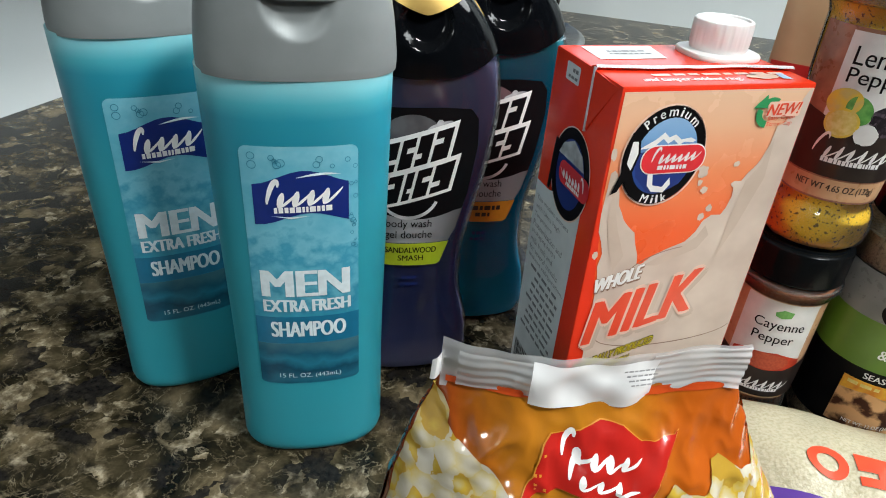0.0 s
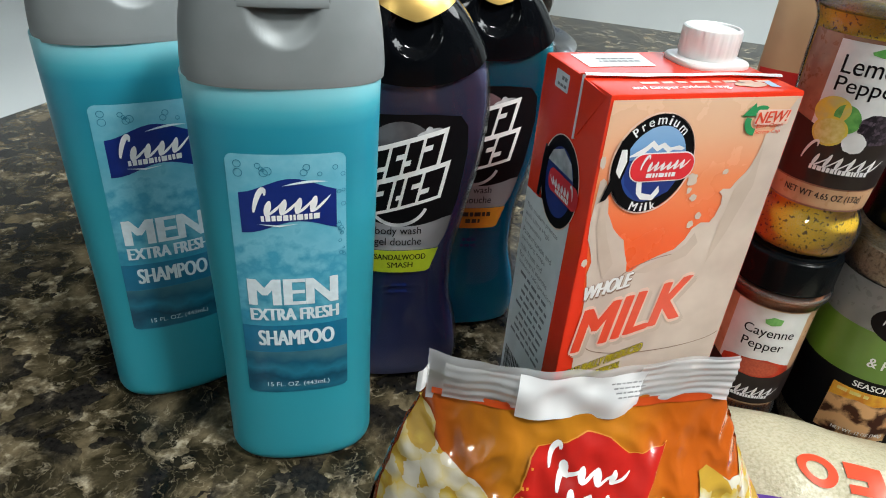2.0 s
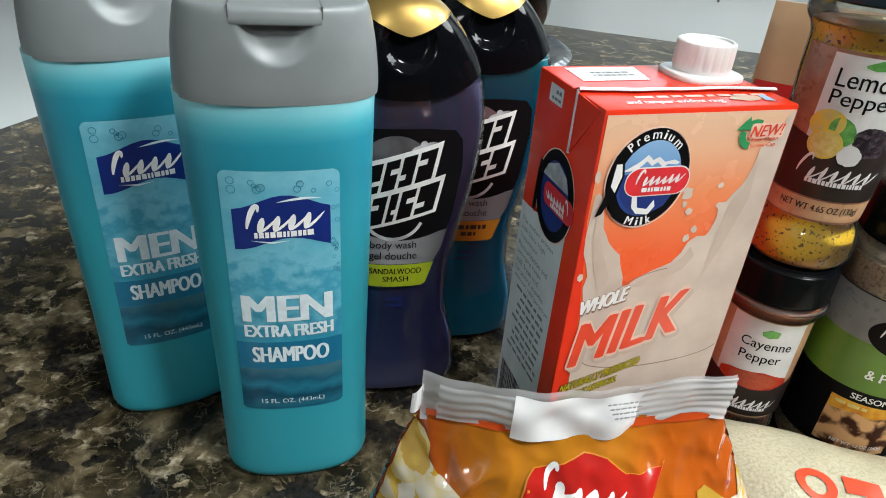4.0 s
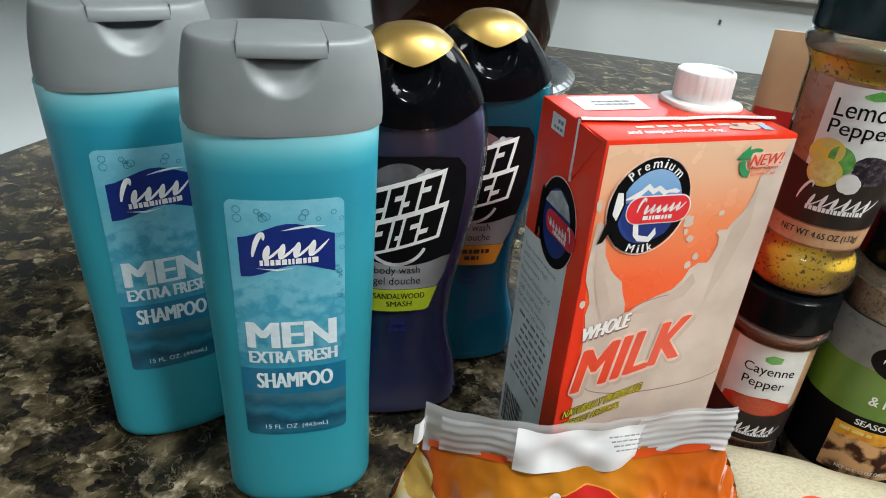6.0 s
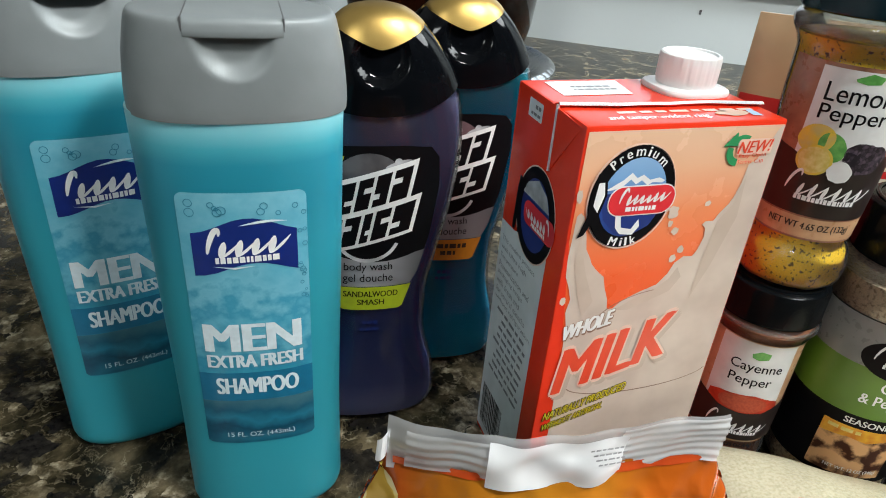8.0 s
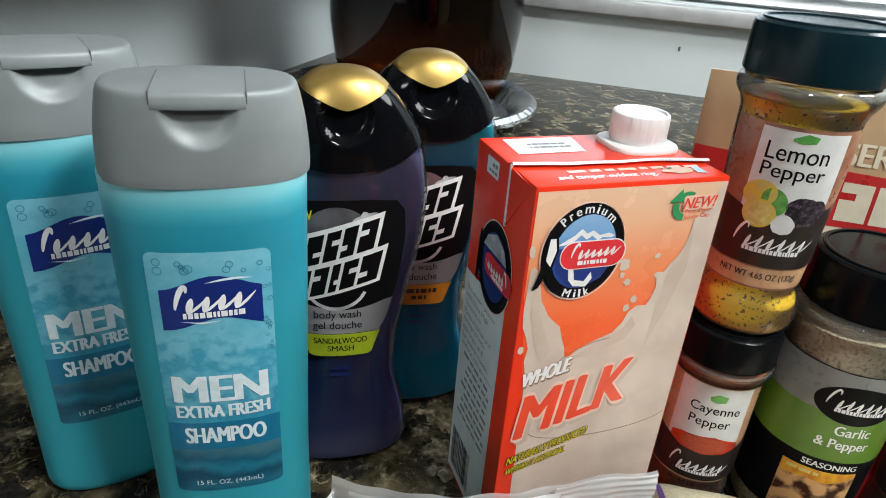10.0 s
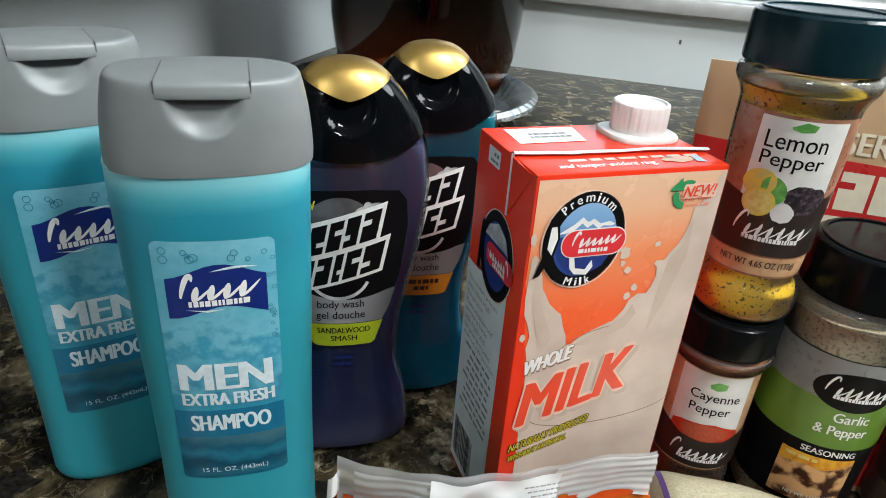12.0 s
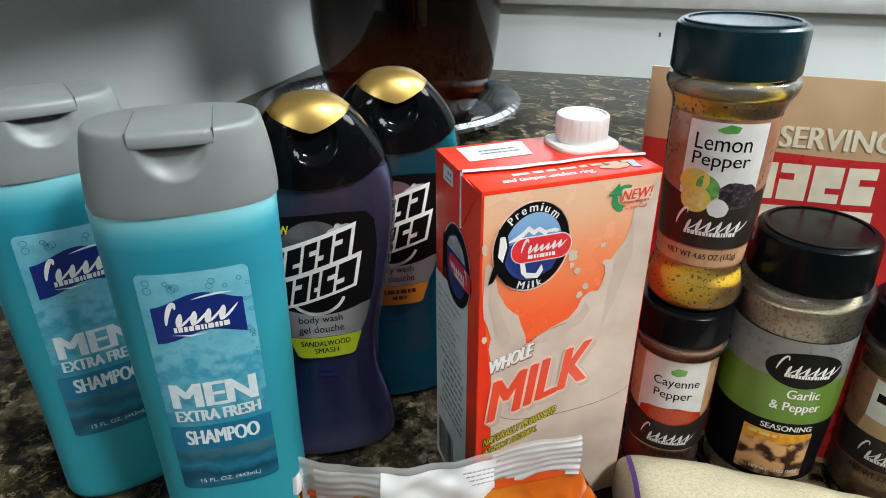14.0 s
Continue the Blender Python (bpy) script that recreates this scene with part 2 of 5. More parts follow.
M = {
    "wall": mat("painted_wall", (0.63, 0.68, 0.69), (0.585, 0.635, 0.645), 3, 0.6, bump=0.15, bscale=500),
    "ceiling": mat("ceiling_paint", (0.55, 0.55, 0.54), None, 3, 0.8),
    "farwall": mat("taupe_wall", (0.135, 0.14, 0.145), (0.115, 0.12, 0.125), 3, 0.7),
    "floor": mat("floor_tile", (0.085, 0.083, 0.08), (0.065, 0.063, 0.06), 6, 0.5),
    "counter": stone("laminate_stone"),
    "cabinet": mat("cabinet_paint", (0.10, 0.10, 0.098), (0.08, 0.08, 0.078), 12, 0.45),
    "alu": mat("window_metal", (0.62, 0.63, 0.64), None, 40, 0.4, 0.6),
    "blind": mat("blind_white", (0.8, 0.82, 0.83), None, 40, 0.45),
    "glow": mat("lamp_diffuser", (0.9, 0.88, 0.84), None, 30, 0.5),
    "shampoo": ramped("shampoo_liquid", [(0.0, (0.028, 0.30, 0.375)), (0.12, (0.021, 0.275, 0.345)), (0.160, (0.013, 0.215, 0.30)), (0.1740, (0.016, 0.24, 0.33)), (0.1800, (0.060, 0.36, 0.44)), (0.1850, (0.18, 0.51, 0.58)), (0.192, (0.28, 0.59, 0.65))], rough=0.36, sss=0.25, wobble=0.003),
    "greycap": mat("satin_grey_plastic", (0.205, 0.225, 0.23), (0.19, 0.21, 0.215), 90, 0.48, 0.15, bump=0.03, bscale=1500),
    "greydark": mat("grey_gap", (0.10, 0.10, 0.105), None, 90, 0.5),
    "slabel": ramped("water_print", [(0.044, (0.003, 0.05, 0.09)), (0.062, (0.006, 0.11, 0.18)), (0.085, (0.018, 0.20, 0.31)), (0.105, (0.045, 0.30, 0.43)), (0.118, (0.026, 0.23, 0.35)), (0.130, (0.11, 0.39, 0.51)), (0.142, (0.04, 0.28, 0.41)), (0.152, (0.15, 0.43, 0.54)), (0.17, (0.09, 0.36, 0.48)), (0.20, (0.18, 0.46, 0.56))], rough=0.3, coat=0.2, wobble=0.055, wscale=150),
    "ocean": ramped("ocean_print", [(0.048, (0.003, 0.045, 0.085)), (0.058, (0.010, 0.12, 0.19)), (0.064, (0.004, 0.055, 0.10)), (0.069, (0.016, 0.16, 0.24)), (0.074, (0.008, 0.09, 0.15)), (0.080, (0.05, 0.15, 0.19))], rough=0.3, coat=0.2, wobble=0.018, wscale=75),
    "navy": mat("navy_print", (0.006, 0.022, 0.17), None, 200, 0.3, coat=0.2),
    "bluebar": mat("blue_bar_print", (0.010, 0.15, 0.27), None, 200, 0.3, coat=0.2),
    "pale": mat("pale_print", (0.66, 0.76, 0.80), None, 300, 0.35, coat=0.15),
    "bubble": mat("bubble_print", (0.03, 0.22, 0.32), None, 300, 0.35),
    "white": mat("white_print", (0.80, 0.80, 0.78), (0.74, 0.74, 0.73), 200, 0.4, coat=0.1),
    "black": mat("black_print", (0.004, 0.004, 0.005), None, 200, 0.32, spec=0.14),
    "blackplastic": mat("gloss_black_plastic", (0.0025, 0.003, 0.004), None, 90, 0.07, rvar=0.02, spec=0.10),
    "capplastic": mat("ribbed_black_plastic", (0.004, 0.005, 0.006), (0.003, 0.004, 0.005), 90, 0.17, bump=0.1, bscale=900, spec=0.13),
    "navycap": mat("blue_black_plastic", (0.005, 0.022, 0.030), (0.004, 0.018, 0.025), 90, 0.22, bump=0.05, bscale=900, spec=0.4),
    "gold": mat("satin_gold", (0.44, 0.295, 0.09), (0.39, 0.255, 0.075), 120, 0.36, 0.9, bump=0.03, bscale=1500),
    # Brighter end stops put light refracted in the gels into their colour.
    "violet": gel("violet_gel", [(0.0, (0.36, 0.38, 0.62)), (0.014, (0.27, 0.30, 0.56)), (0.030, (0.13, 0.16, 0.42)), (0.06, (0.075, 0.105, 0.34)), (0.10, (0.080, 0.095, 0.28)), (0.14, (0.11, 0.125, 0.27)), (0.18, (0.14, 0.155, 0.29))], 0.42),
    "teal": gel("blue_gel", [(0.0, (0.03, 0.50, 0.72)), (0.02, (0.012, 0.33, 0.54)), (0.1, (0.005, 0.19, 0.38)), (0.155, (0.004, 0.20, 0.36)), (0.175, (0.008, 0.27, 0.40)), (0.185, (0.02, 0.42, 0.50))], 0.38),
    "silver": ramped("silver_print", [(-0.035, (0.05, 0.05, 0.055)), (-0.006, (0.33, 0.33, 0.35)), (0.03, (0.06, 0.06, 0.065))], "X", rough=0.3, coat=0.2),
    "greyprint": mat("grey_print", (0.11, 0.11, 0.12), (0.05, 0.05, 0.055), 90, 0.3, coat=0.2),
    "mauve": mat("mauve_print", (0.17, 0.10, 0.11), (0.10, 0.06, 0.07), 90, 0.3, coat=0.2),
    "glint": mat("pale_glint_print", (0.6, 0.6, 0.62), (0.25, 0.25, 0.26), 90, 0.3),
    "lime": mat("lime_print", (0.42, 0.52, 0.02), None, 200, 0.35, coat=0.1),
    "amberlabel": mat("orange_print", (0.55, 0.22, 0.02), None, 200, 0.35, coat=0.1),
    "yellow": mat("yellow_print", (0.80, 0.66, 0.03), None, 200, 0.35),
    "red": mat("red_carton", (0.80, 0.042, 0.014), (0.76, 0.038, 0.012), 60, 0.27, coat=0.08, rvar=0.0, bump=0.22, bscale=45),
    "front": ramped("carton_print", [(0.09, (0.84, 0.085, 0.016)), (0.130, (0.85, 0.12, 0.030)), (0.158, (0.82, 0.26, 0.11)), (0.178, (0.78, 0.44, 0.27)), (0.192, (0.76, 0.50, 0.34))], rough=0.27, coat=0.08, wobble=0.006, wscale=14, bump=0.22, bscale=45),
    "milk": mat("milk_print", (0.66, 0.555, 0.47), (0.50, 0.40, 0.335), 42, 0.28, coat=0.1, detail=3, spread=(0.3, 0.7), rvar=0.0),
    "milkshadow": mat("brown_shade_print", (0.24, 0.14, 0.095), None, 60, 0.3, coat=0.1),
    "milkdark": mat("milk_shade_print", (0.55, 0.445, 0.365), (0.49, 0.39, 0.315), 60, 0.3, coat=0.1, rvar=0.0),
    "orange": mat("orange_red_print", (0.80, 0.075, 0.03), None, 100, 0.3, coat=0.3),
    "peach": mat("peach_print", (0.80, 0.55, 0.44), None, 100, 0.3, coat=0.3),
    "panel": mat("grey_white_panel", (0.70, 0.71, 0.72), None, 80, 0.35, coat=0.1),
    "greytext": mat("grey_ink", (0.17, 0.17, 0.18), None, 200, 0.5),
    "sky_blue": ramped("mountain_print", [(0.14, (0.01, 0.03, 0.16)), (0.158, (0.02, 0.07, 0.30)), (0.17, (0.18, 0.36, 0.62)), (0.185, (0.30, 0.48, 0.70))], rough=0.3, coat=0.3),
    "deepblue": mat("deep_blue_print", (0.012, 0.035, 0.20), None, 100, 0.3, coat=0.3),
    "pill": mat("red_badge_print", (0.72, 0.03, 0.04), None, 100, 0.3, coat=0.3),
    "green": mat("green_print", (0.03, 0.28, 0.10), None, 100, 0.3, coat=0.2),
    "leaf": mat("leaf_print", (0.16, 0.42, 0.10), (0.08, 0.28, 0.06), 300, 0.35),
    "whitecap": mat("white_screw_cap", (0.82, 0.82, 0.82), (0.79, 0.79, 0.79), 60, 0.38, sss=0.08, bump=0.03),
    "skin": mat("tan_print", (0.70, 0.42, 0.27), None, 100, 0.35),
    "shell": clear("clear_bottle_plastic", (0.99, 0.99, 0.99), 0.04, 0.8),
    "clear": clear("clear_plastic", (0.98, 0.98, 0.96), 0.04, 0.8, 0.02),
    "jarclear": clear("clear_jar_plastic", (0.97, 0.97, 0.94), 0.05, 1.1, 0.02),
    # Haze stands for spice dust and for highlights on the clear neck.
    "dusthaze": clear("dusty_bright_neck", (0.95, 0.94, 0.88), 0.08, 1.6, 0.17),
    # White haze in the seal films paints the highlights of clear, glossy film.
    "film": clear("clear_film", (0.98, 0.98, 0.98), 0.07, 4.0, 0.26),
    "ribfilm": clear("ribbed_film", (0.97, 0.97, 0.97), 0.08, 4.0, 0.50),
    "flapfilm": clear("highlight_white_film", (0.98, 0.98, 0.98), 0.07, 4.5, 0.80),
    "lemonspice": mat("lemon_pepper_spice", (0.92, 0.60, 0.02), (0.20, 0.13, 0.012), 620, 0.7, bump=0.5, bscale=1400, spread=(0.34, 0.40), detail=2),
    "cayenne": mat("cayenne_powder", (0.42, 0.14, 0.05), (0.30, 0.085, 0.03), 500, 0.85, bump=0.5, bscale=1800),
    "garlic": mat("garlic_pepper_spice", (0.84, 0.74, 0.56), (0.42, 0.34, 0.23), 560, 0.85, bump=0.8, bscale=1200, spread=(0.33, 0.5)),
    "cinnamon": mat("cinnamon_powder", (0.30, 0.17, 0.07), (0.22, 0.12, 0.045), 500, 0.85, bump=0.5, bscale=1800),
    "tanlabel": mat("tan_clear_label", (0.56, 0.34, 0.19), (0.46, 0.26, 0.14), 120, 0.28, coat=0.2),
    "woodlabel": mat("brown_side_label", (0.34, 0.165, 0.10), (0.22, 0.10, 0.06), 120, 0.28, coat=0.2),
    "paperwhite": mat("white_label", (0.70, 0.70, 0.69), (0.62, 0.62, 0.61), 100, 0.3, coat=0.25),
    "darkprint": mat("dark_brown_print", (0.025, 0.018, 0.016), None, 100, 0.3, coat=0.25),
    "lemon": mat("lemon_print", (0.72, 0.55, 0.06), (0.60, 0.50, 0.16), 260, 0.3, coat=0.25),
    "lemonflesh": mat("lemon_flesh_print", (0.72, 0.62, 0.25), (0.62, 0.50, 0.12), 500, 0.3, coat=0.25),
    "peppercorn": clumps("peppercorn_print", [(0.0, (0.01, 0.008, 0.012)), (0.6, (0.07, 0.05, 0.07)), (1.0, (0.14, 0.11, 0.13))], 700),
    "chili": mat("chili_print", (0.55, 0.05, 0.02), (0.38, 0.03, 0.015), 300, 0.3, coat=0.25),
    "chilipow": mat("chili_powder_print", (0.50, 0.09, 0.04), (0.40, 0.06, 0.03), 800, 0.4),
    "greygrad": mat("grey_label", (0.24, 0.245, 0.24), (0.19, 0.195, 0.19), 60, 0.28, coat=0.2),
    "grassgreen": mat("green_label", (0.115, 0.23, 0.025), (0.10, 0.20, 0.02), 60, 0.3, coat=0.3),
    "meat": mat("grilled_meat_print", (0.66, 0.37, 0.17), (0.05, 0.014, 0.007), 130, 0.3, coat=0.2, detail=9, spread=(0.40, 0.55)),
    "grill": mat("yellow_pepper_print", (0.75, 0.40, 0.03), (0.60, 0.20, 0.02), 200, 0.3, coat=0.3),
    "kraft": mat("kraft_pouch", (0.50, 0.34, 0.20), (0.43, 0.28, 0.155), 30, 0.34, coat=0.25, bump=0.35, bscale=60),
    "pouchred": mat("pouch_red", (0.52, 0.030, 0.028), (0.43, 0.022, 0.022), 30, 0.28, coat=0.3, bump=0.35, bscale=60),
    "cream": mat("cream_print", (0.72, 0.66, 0.52), None, 100, 0.4),
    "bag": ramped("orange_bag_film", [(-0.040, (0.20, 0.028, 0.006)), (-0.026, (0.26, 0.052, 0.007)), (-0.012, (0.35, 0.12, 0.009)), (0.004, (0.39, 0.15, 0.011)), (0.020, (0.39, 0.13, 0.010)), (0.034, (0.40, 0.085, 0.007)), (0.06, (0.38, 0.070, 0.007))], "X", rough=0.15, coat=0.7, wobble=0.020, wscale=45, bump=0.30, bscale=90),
    "bagdark": mat("dark_orange_bag_film", (0.55, 0.075, 0.012), (0.44, 0.05, 0.010), 60, 0.20, coat=0.5, bump=0.3, bscale=90),
    "bagred": mat("bag_red_print", (0.42, 0.016, 0.011), (0.37, 0.013, 0.010), 60, 0.18, coat=0.5, bump=0.25, bscale=90),
    "popcorn": clumps("popcorn_print", [(0.0, (0.40, 0.24, 0.03)), (0.16, (0.50, 0.34, 0.04)), (0.30, (0.47, 0.38, 0.17)), (0.5, (0.47, 0.42, 0.31)), (1.0, (0.56, 0.53, 0.46))], 190, 0.18, 0.5),
    "sack": mat("grain_sack", (0.51, 0.47, 0.34), (0.38, 0.345, 0.225), 700, 0.32, coat=0.3, bump=0.6, bscale=600, spread=(0.3, 0.6)),
    "purple": mat("purple_film", (0.10, 0.035, 0.30), None, 60, 0.3, coat=0.4),
    # Orange towards the base paints in the glow of light through the glass.
    "amber": gel("amber_glass", [(0.0, (0.11, 0.016, 0.002)), (0.08, (0.05, 0.008, 0.0012)), (0.16, (0.010, 0.0025, 0.0008)), (0.45, (0.006, 0.002, 0.0008))], 0.99),
    "foil": mat("foil_tray", (0.72, 0.73, 0.74), None, 60, 0.17, 1.0, bump=1.0, bscale=120),
    "coin": mat("pale_disc", (0.62, 0.63, 0.55), None, 90, 0.5),
}


# ---- building tools ----
def part(name, bm, material, parent, label="", smooth=True):
    """Links a bmesh as one mesh object under a thing or a part."""
    me = bpy.data.meshes.new(name)
    bmesh.ops.recalc_face_normals(bm, faces=bm.faces)
    bm.to_mesh(me)
    bm.free()
    if smooth:
        me.polygons.foreach_set("use_smooth", [True] * len(me.polygons))
        me.set_sharp_from_angle(angle=radians(38))
    me.materials.append(M[material] if isinstance(material, str) else material)
    ob = new(name, me)
    ob.parent = parent
    if label:
        ob["label"] = label
    return ob


def thing(name, label, category, m, group="", kind=""):
    ob = new(name)
    ob.empty_display_size = 0.02
    ob.matrix_world = m
    return tagged(ob, label, category, group, kind)


def structure(name, bm, material, label, m=None):
    ob = part(name, bm, material, None, smooth=False)
    if m is not None:
        ob.matrix_world = m
    return tagged(ob, label, name.split("_")[0], kind="structure")


def curve(points):
    """A smooth curve through (place, value) pairs."""
    zs, vs = [p[0] for p in points], [p[1] for p in points]

    def at(z):
        if z <= zs[0]:
            return vs[0]
        if z >= zs[-1]:
            return vs[-1]
        i = max(k for k in range(len(zs) - 1) if zs[k] <= z)
        h = zs[i + 1] - zs[i]
        t = (z - zs[i]) / h

        def slope(k):
            if k in (0, len(zs) - 1):
                j = min(k, len(zs) - 2)
                return (vs[j + 1] - vs[j]) / (zs[j + 1] - zs[j])
            a, b = (vs[k] - vs[k - 1]) / (zs[k] - zs[k - 1]), (vs[k + 1] - vs[k]) / (zs[k + 1] - zs[k])
            return 0.0 if a * b <= 0 else 2 * a * b / (a + b)

        a, b = slope(i), slope(i + 1)
        return (2 * t**3 - 3 * t**2 + 1) * vs[i] + (t**3 - 2 * t**2 + t) * h * a + (3 * t**2 - 2 * t**3) * vs[i + 1] + (t**3 - t**2) * h * b

    return at


def rings(loops, close=True, bottom=True, top=True):
    """A skin over loops of points."""
    bm = bmesh.new()
    vs = [[bm.verts.new(p) for p in loop] for loop in loops]
    n = len(vs[0])
    for a, b in zip(vs, vs[1:]):
        for k in range(n if close else n - 1):
            bm.faces.new((a[k], a[(k + 1) % n], b[(k + 1) % n], b[k]))
    if close and bottom:
        bm.faces.new(vs[0][::-1])
    if close and top:
        bm.faces.new(vs[-1])
    return bm


def oval(hx, hy, n, z, segs=96):
    out = []
    for k in range(segs):
        a = 2 * math.pi * k / segs
        c, s = math.cos(a), math.sin(a)
        out.append((hx * math.copysign(abs(c) ** (2 / n), c), hy * math.copysign(abs(s) ** (2 / n), s), z))
    return out


def turned(profile, segs=64, bottom=True, top=True):
    """A turned body from (radius, height) pairs."""
    return rings([[(r * math.cos(2 * math.pi * k / segs), r * math.sin(2 * math.pi * k / segs), z) for k in range(segs)] for r, z in profile], True, bottom, top)


def block(x0, y0, z0, x1, y1, z1, bevel=0.0, segs=2):
    bm = bmesh.new()
    bmesh.ops.create_cube(bm, size=1.0)
    for v in bm.verts:
        v.co = Vector(((x0 + x1) / 2 + v.co.x * (x1 - x0), (y0 + y1) / 2 + v.co.y * (y1 - y0), (z0 + z1) / 2 + v.co.z * (z1 - z0)))
    if bevel:
        bmesh.ops.bevel(bm, geom=bm.edges[:], offset=bevel, segments=segs, profile=0.6, affect="EDGES")
    return bm


# Flat print shapes, in metres across (u) and up (v).
def poly(*outlines):
    bm = bmesh.new()
    for outline in outlines:
        bm.faces.new([bm.verts.new((u, v, 0)) for u, v in outline])
    return bm


def quad(u0, v0, u1, v1, slope=0.0, shear=0.0):
    return [(u0, v0), (u1, v0 + slope * (u1 - u0)), (u1 + shear * (v1 - v0), v1 + slope * (u1 - u0)), (u0 + shear * (v1 - v0), v1)]


def rounded(u0, v0, u1, v1, r, n=6):
    out = []
    for cx, cy, a0 in ((u1 - r, v0 + r, -90), (u1 - r, v1 - r, 0), (u0 + r, v1 - r, 90), (u0 + r, v0 + r, 180)):
        out += [(cx + r * math.cos(radians(a0 + 90 * k / n)), cy + r * math.sin(radians(a0 + 90 * k / n))) for k in range(n + 1)]
    return out


def ellipse(cu, cv, ru, rv, turn=0.0, n=40):
    c, s = math.cos(radians(turn)), math.sin(radians(turn))
    return [(cu + ru * math.cos(a) * c - rv * math.sin(a) * s, cv + ru * math.cos(a) * s + rv * math.sin(a) * c) for a in (2 * math.pi * k / n for k in range(n))]


def blob(cu, cv, ru, rv, seed, rough=0.25, n=48):
    out = []
    for k in range(n):
        a = 2 * math.pi * k / n
        f = 1 + rough * noise.noise(Vector((1.6 * math.cos(a), 1.6 * math.sin(a), seed * 3.7)))+ 0.4 * rough * noise.noise(Vector((4 * math.cos(a), 4 * math.sin(a), seed * 7.1)))
        out.append((cu + ru * f * math.cos(a), cv + rv * f * math.sin(a)))
    return out


def ring_shape(cu, cv, ru, rv, wide, n=40, a0=0.0, a1=360.0):
    bm = bmesh.new()
    loops = []
    for w in (0, wide):
        loops.append([bm.verts.new((cu + (ru - w) * math.cos(radians(a0 + (a1 - a0) * k / n)), cv + (rv - w) * math.sin(radians(a0 + (a1 - a0) * k / n)), 0)) for k in range(n + 1)])
    for k in range(n):
        bm.faces.new((loops[0][k], loops[0][k + 1], loops[1][k + 1], loops[1][k]))
    return bm


def letters(body, cu, cv, wide, high, slope=0.0, shear=0.0, bold=0.0, around=False):
    """Words in the built-in font, fitted into a box round (cu, cv). bold: stroke growth as a share of the height."""
    data = bpy.data.curves.new("words", "FONT")
    data.body, data.size, data.resolution_u = body, 1.0, 4
    ob = new("words", data)
    graph = bpy.context.evaluated_depsgraph_get()
    me = bpy.data.meshes.new_from_object(ob.evaluated_get(graph))
    bpy.data.objects.remove(ob)
    bpy.data.curves.remove(data)
    grow = bold * high
    if around:
        steps = [(grow * math.cos(a), grow * math.sin(a)) for a in (math.pi * k / 5 for k in range(10))]
    else:
        steps = [(grow * k, 0.0) for k in (-1, -0.33, 0.33, 1)] if bold else [(0.0, 0.0)]
        wide -= 2 * grow
    us, vs = [v.co.x for v in me.vertices], [v.co.y for v in me.vertices]
    bm = bmesh.new()
    for k, (du, dv) in enumerate(steps):
        first = len(bm.verts)
        bm.from_mesh(me)
        bm.verts.ensure_lookup_table()
        for v in bm.verts[first:]:
            u = ((v.co.x - min(us)) / (max(us) - min(us)) - 0.5) * wide
            w = ((v.co.y - min(vs)) / (max(vs) - min(vs)) - 0.5) * high
            v.co = (cu + u + shear * w + du, cv + w + slope * u + dv, 0.000007 * k)
    bpy.data.meshes.remove(me)
    return bm


def join(*bms):
    out = bmesh.new()
    for b in bms:
        me = bpy.data.meshes.new("join")
        b.to_mesh(me)
        b.free()
        out.from_mesh(me)
        bpy.data.meshes.remove(me)
    return out


def text_bars(u0, u1, v, high, seed, mean=0.004, slope=0.0, shear=0.0):
    """A line of unreadable writing: small bars as long as words."""
    rnd, out, u = random.Random(seed), [], u0
    while u < u1 - mean * 0.4:
        w = min(mean * rnd.uniform(0.5, 1.5), u1 - u)
        out.append(quad(u, v + slope * (u - u0) - high / 2, u + w, v + slope * (u - u0) + high / 2, slope, shear))
        u += w + mean * 0.28
    return out


def printed(name, bm, where, layer, material, parent, label="", step=0.003):
    """Lays a flat print shape onto a surface: where(u, v, lift) gives the place."""
    us, vs = [v.co.x for v in bm.verts], [v.co.y for v in bm.verts]
    for axis, lo, hi in ((0, min(us), max(us)), (1, min(vs), max(vs))):
        k = math.ceil(lo / step)
        while k * step < hi:
            co, no = [0, 0, 0], [0, 0, 0]
            co[axis], no[axis] = k * step, 1
            bmesh.ops.bisect_plane(bm, geom=bm.verts[:] + bm.edges[:] + bm.faces[:], dist=1e-7, plane_co=co, plane_no=no)
            k += 1
    lift = 0.00022 + 0.00012 * layer
    for v in bm.verts:
        v.co = where(v.co.x, v.co.y, lift + v.co.z)
    return part(name, bm, material, parent, label)


def printed_each(name, outlines, where, layer, material, parent, step=0.003):
    for outline in outlines:
        printed(name, poly(outline), where, layer, material, parent, step=step)


def ribbon(bm, path, wide):
    """A pen stroke along a path, thick in its middle and thin at its ends."""
    lo, up, last = [], [], len(path) - 1
    for k, (u, v) in enumerate(path):
        (ax, ay), (bx, by) = path[max(k - 1, 0)], path[min(k + 1, last)]
        d = math.hypot(bx - ax, by - ay) or 1.0
        w = wide * (0.28 + 0.72 * math.sin(math.pi * k / last) ** 0.7) / 2
        ox, oy = -(by - ay) / d * w, (bx - ax) / d * w
        lo.append(bm.verts.new((u - ox, v - oy, 0)))
        up.append(bm.verts.new((u + ox, v + oy, 0)))
    for k in range(last):
        bm.faces.new((lo[k], lo[k + 1], up[k + 1], up[k]))


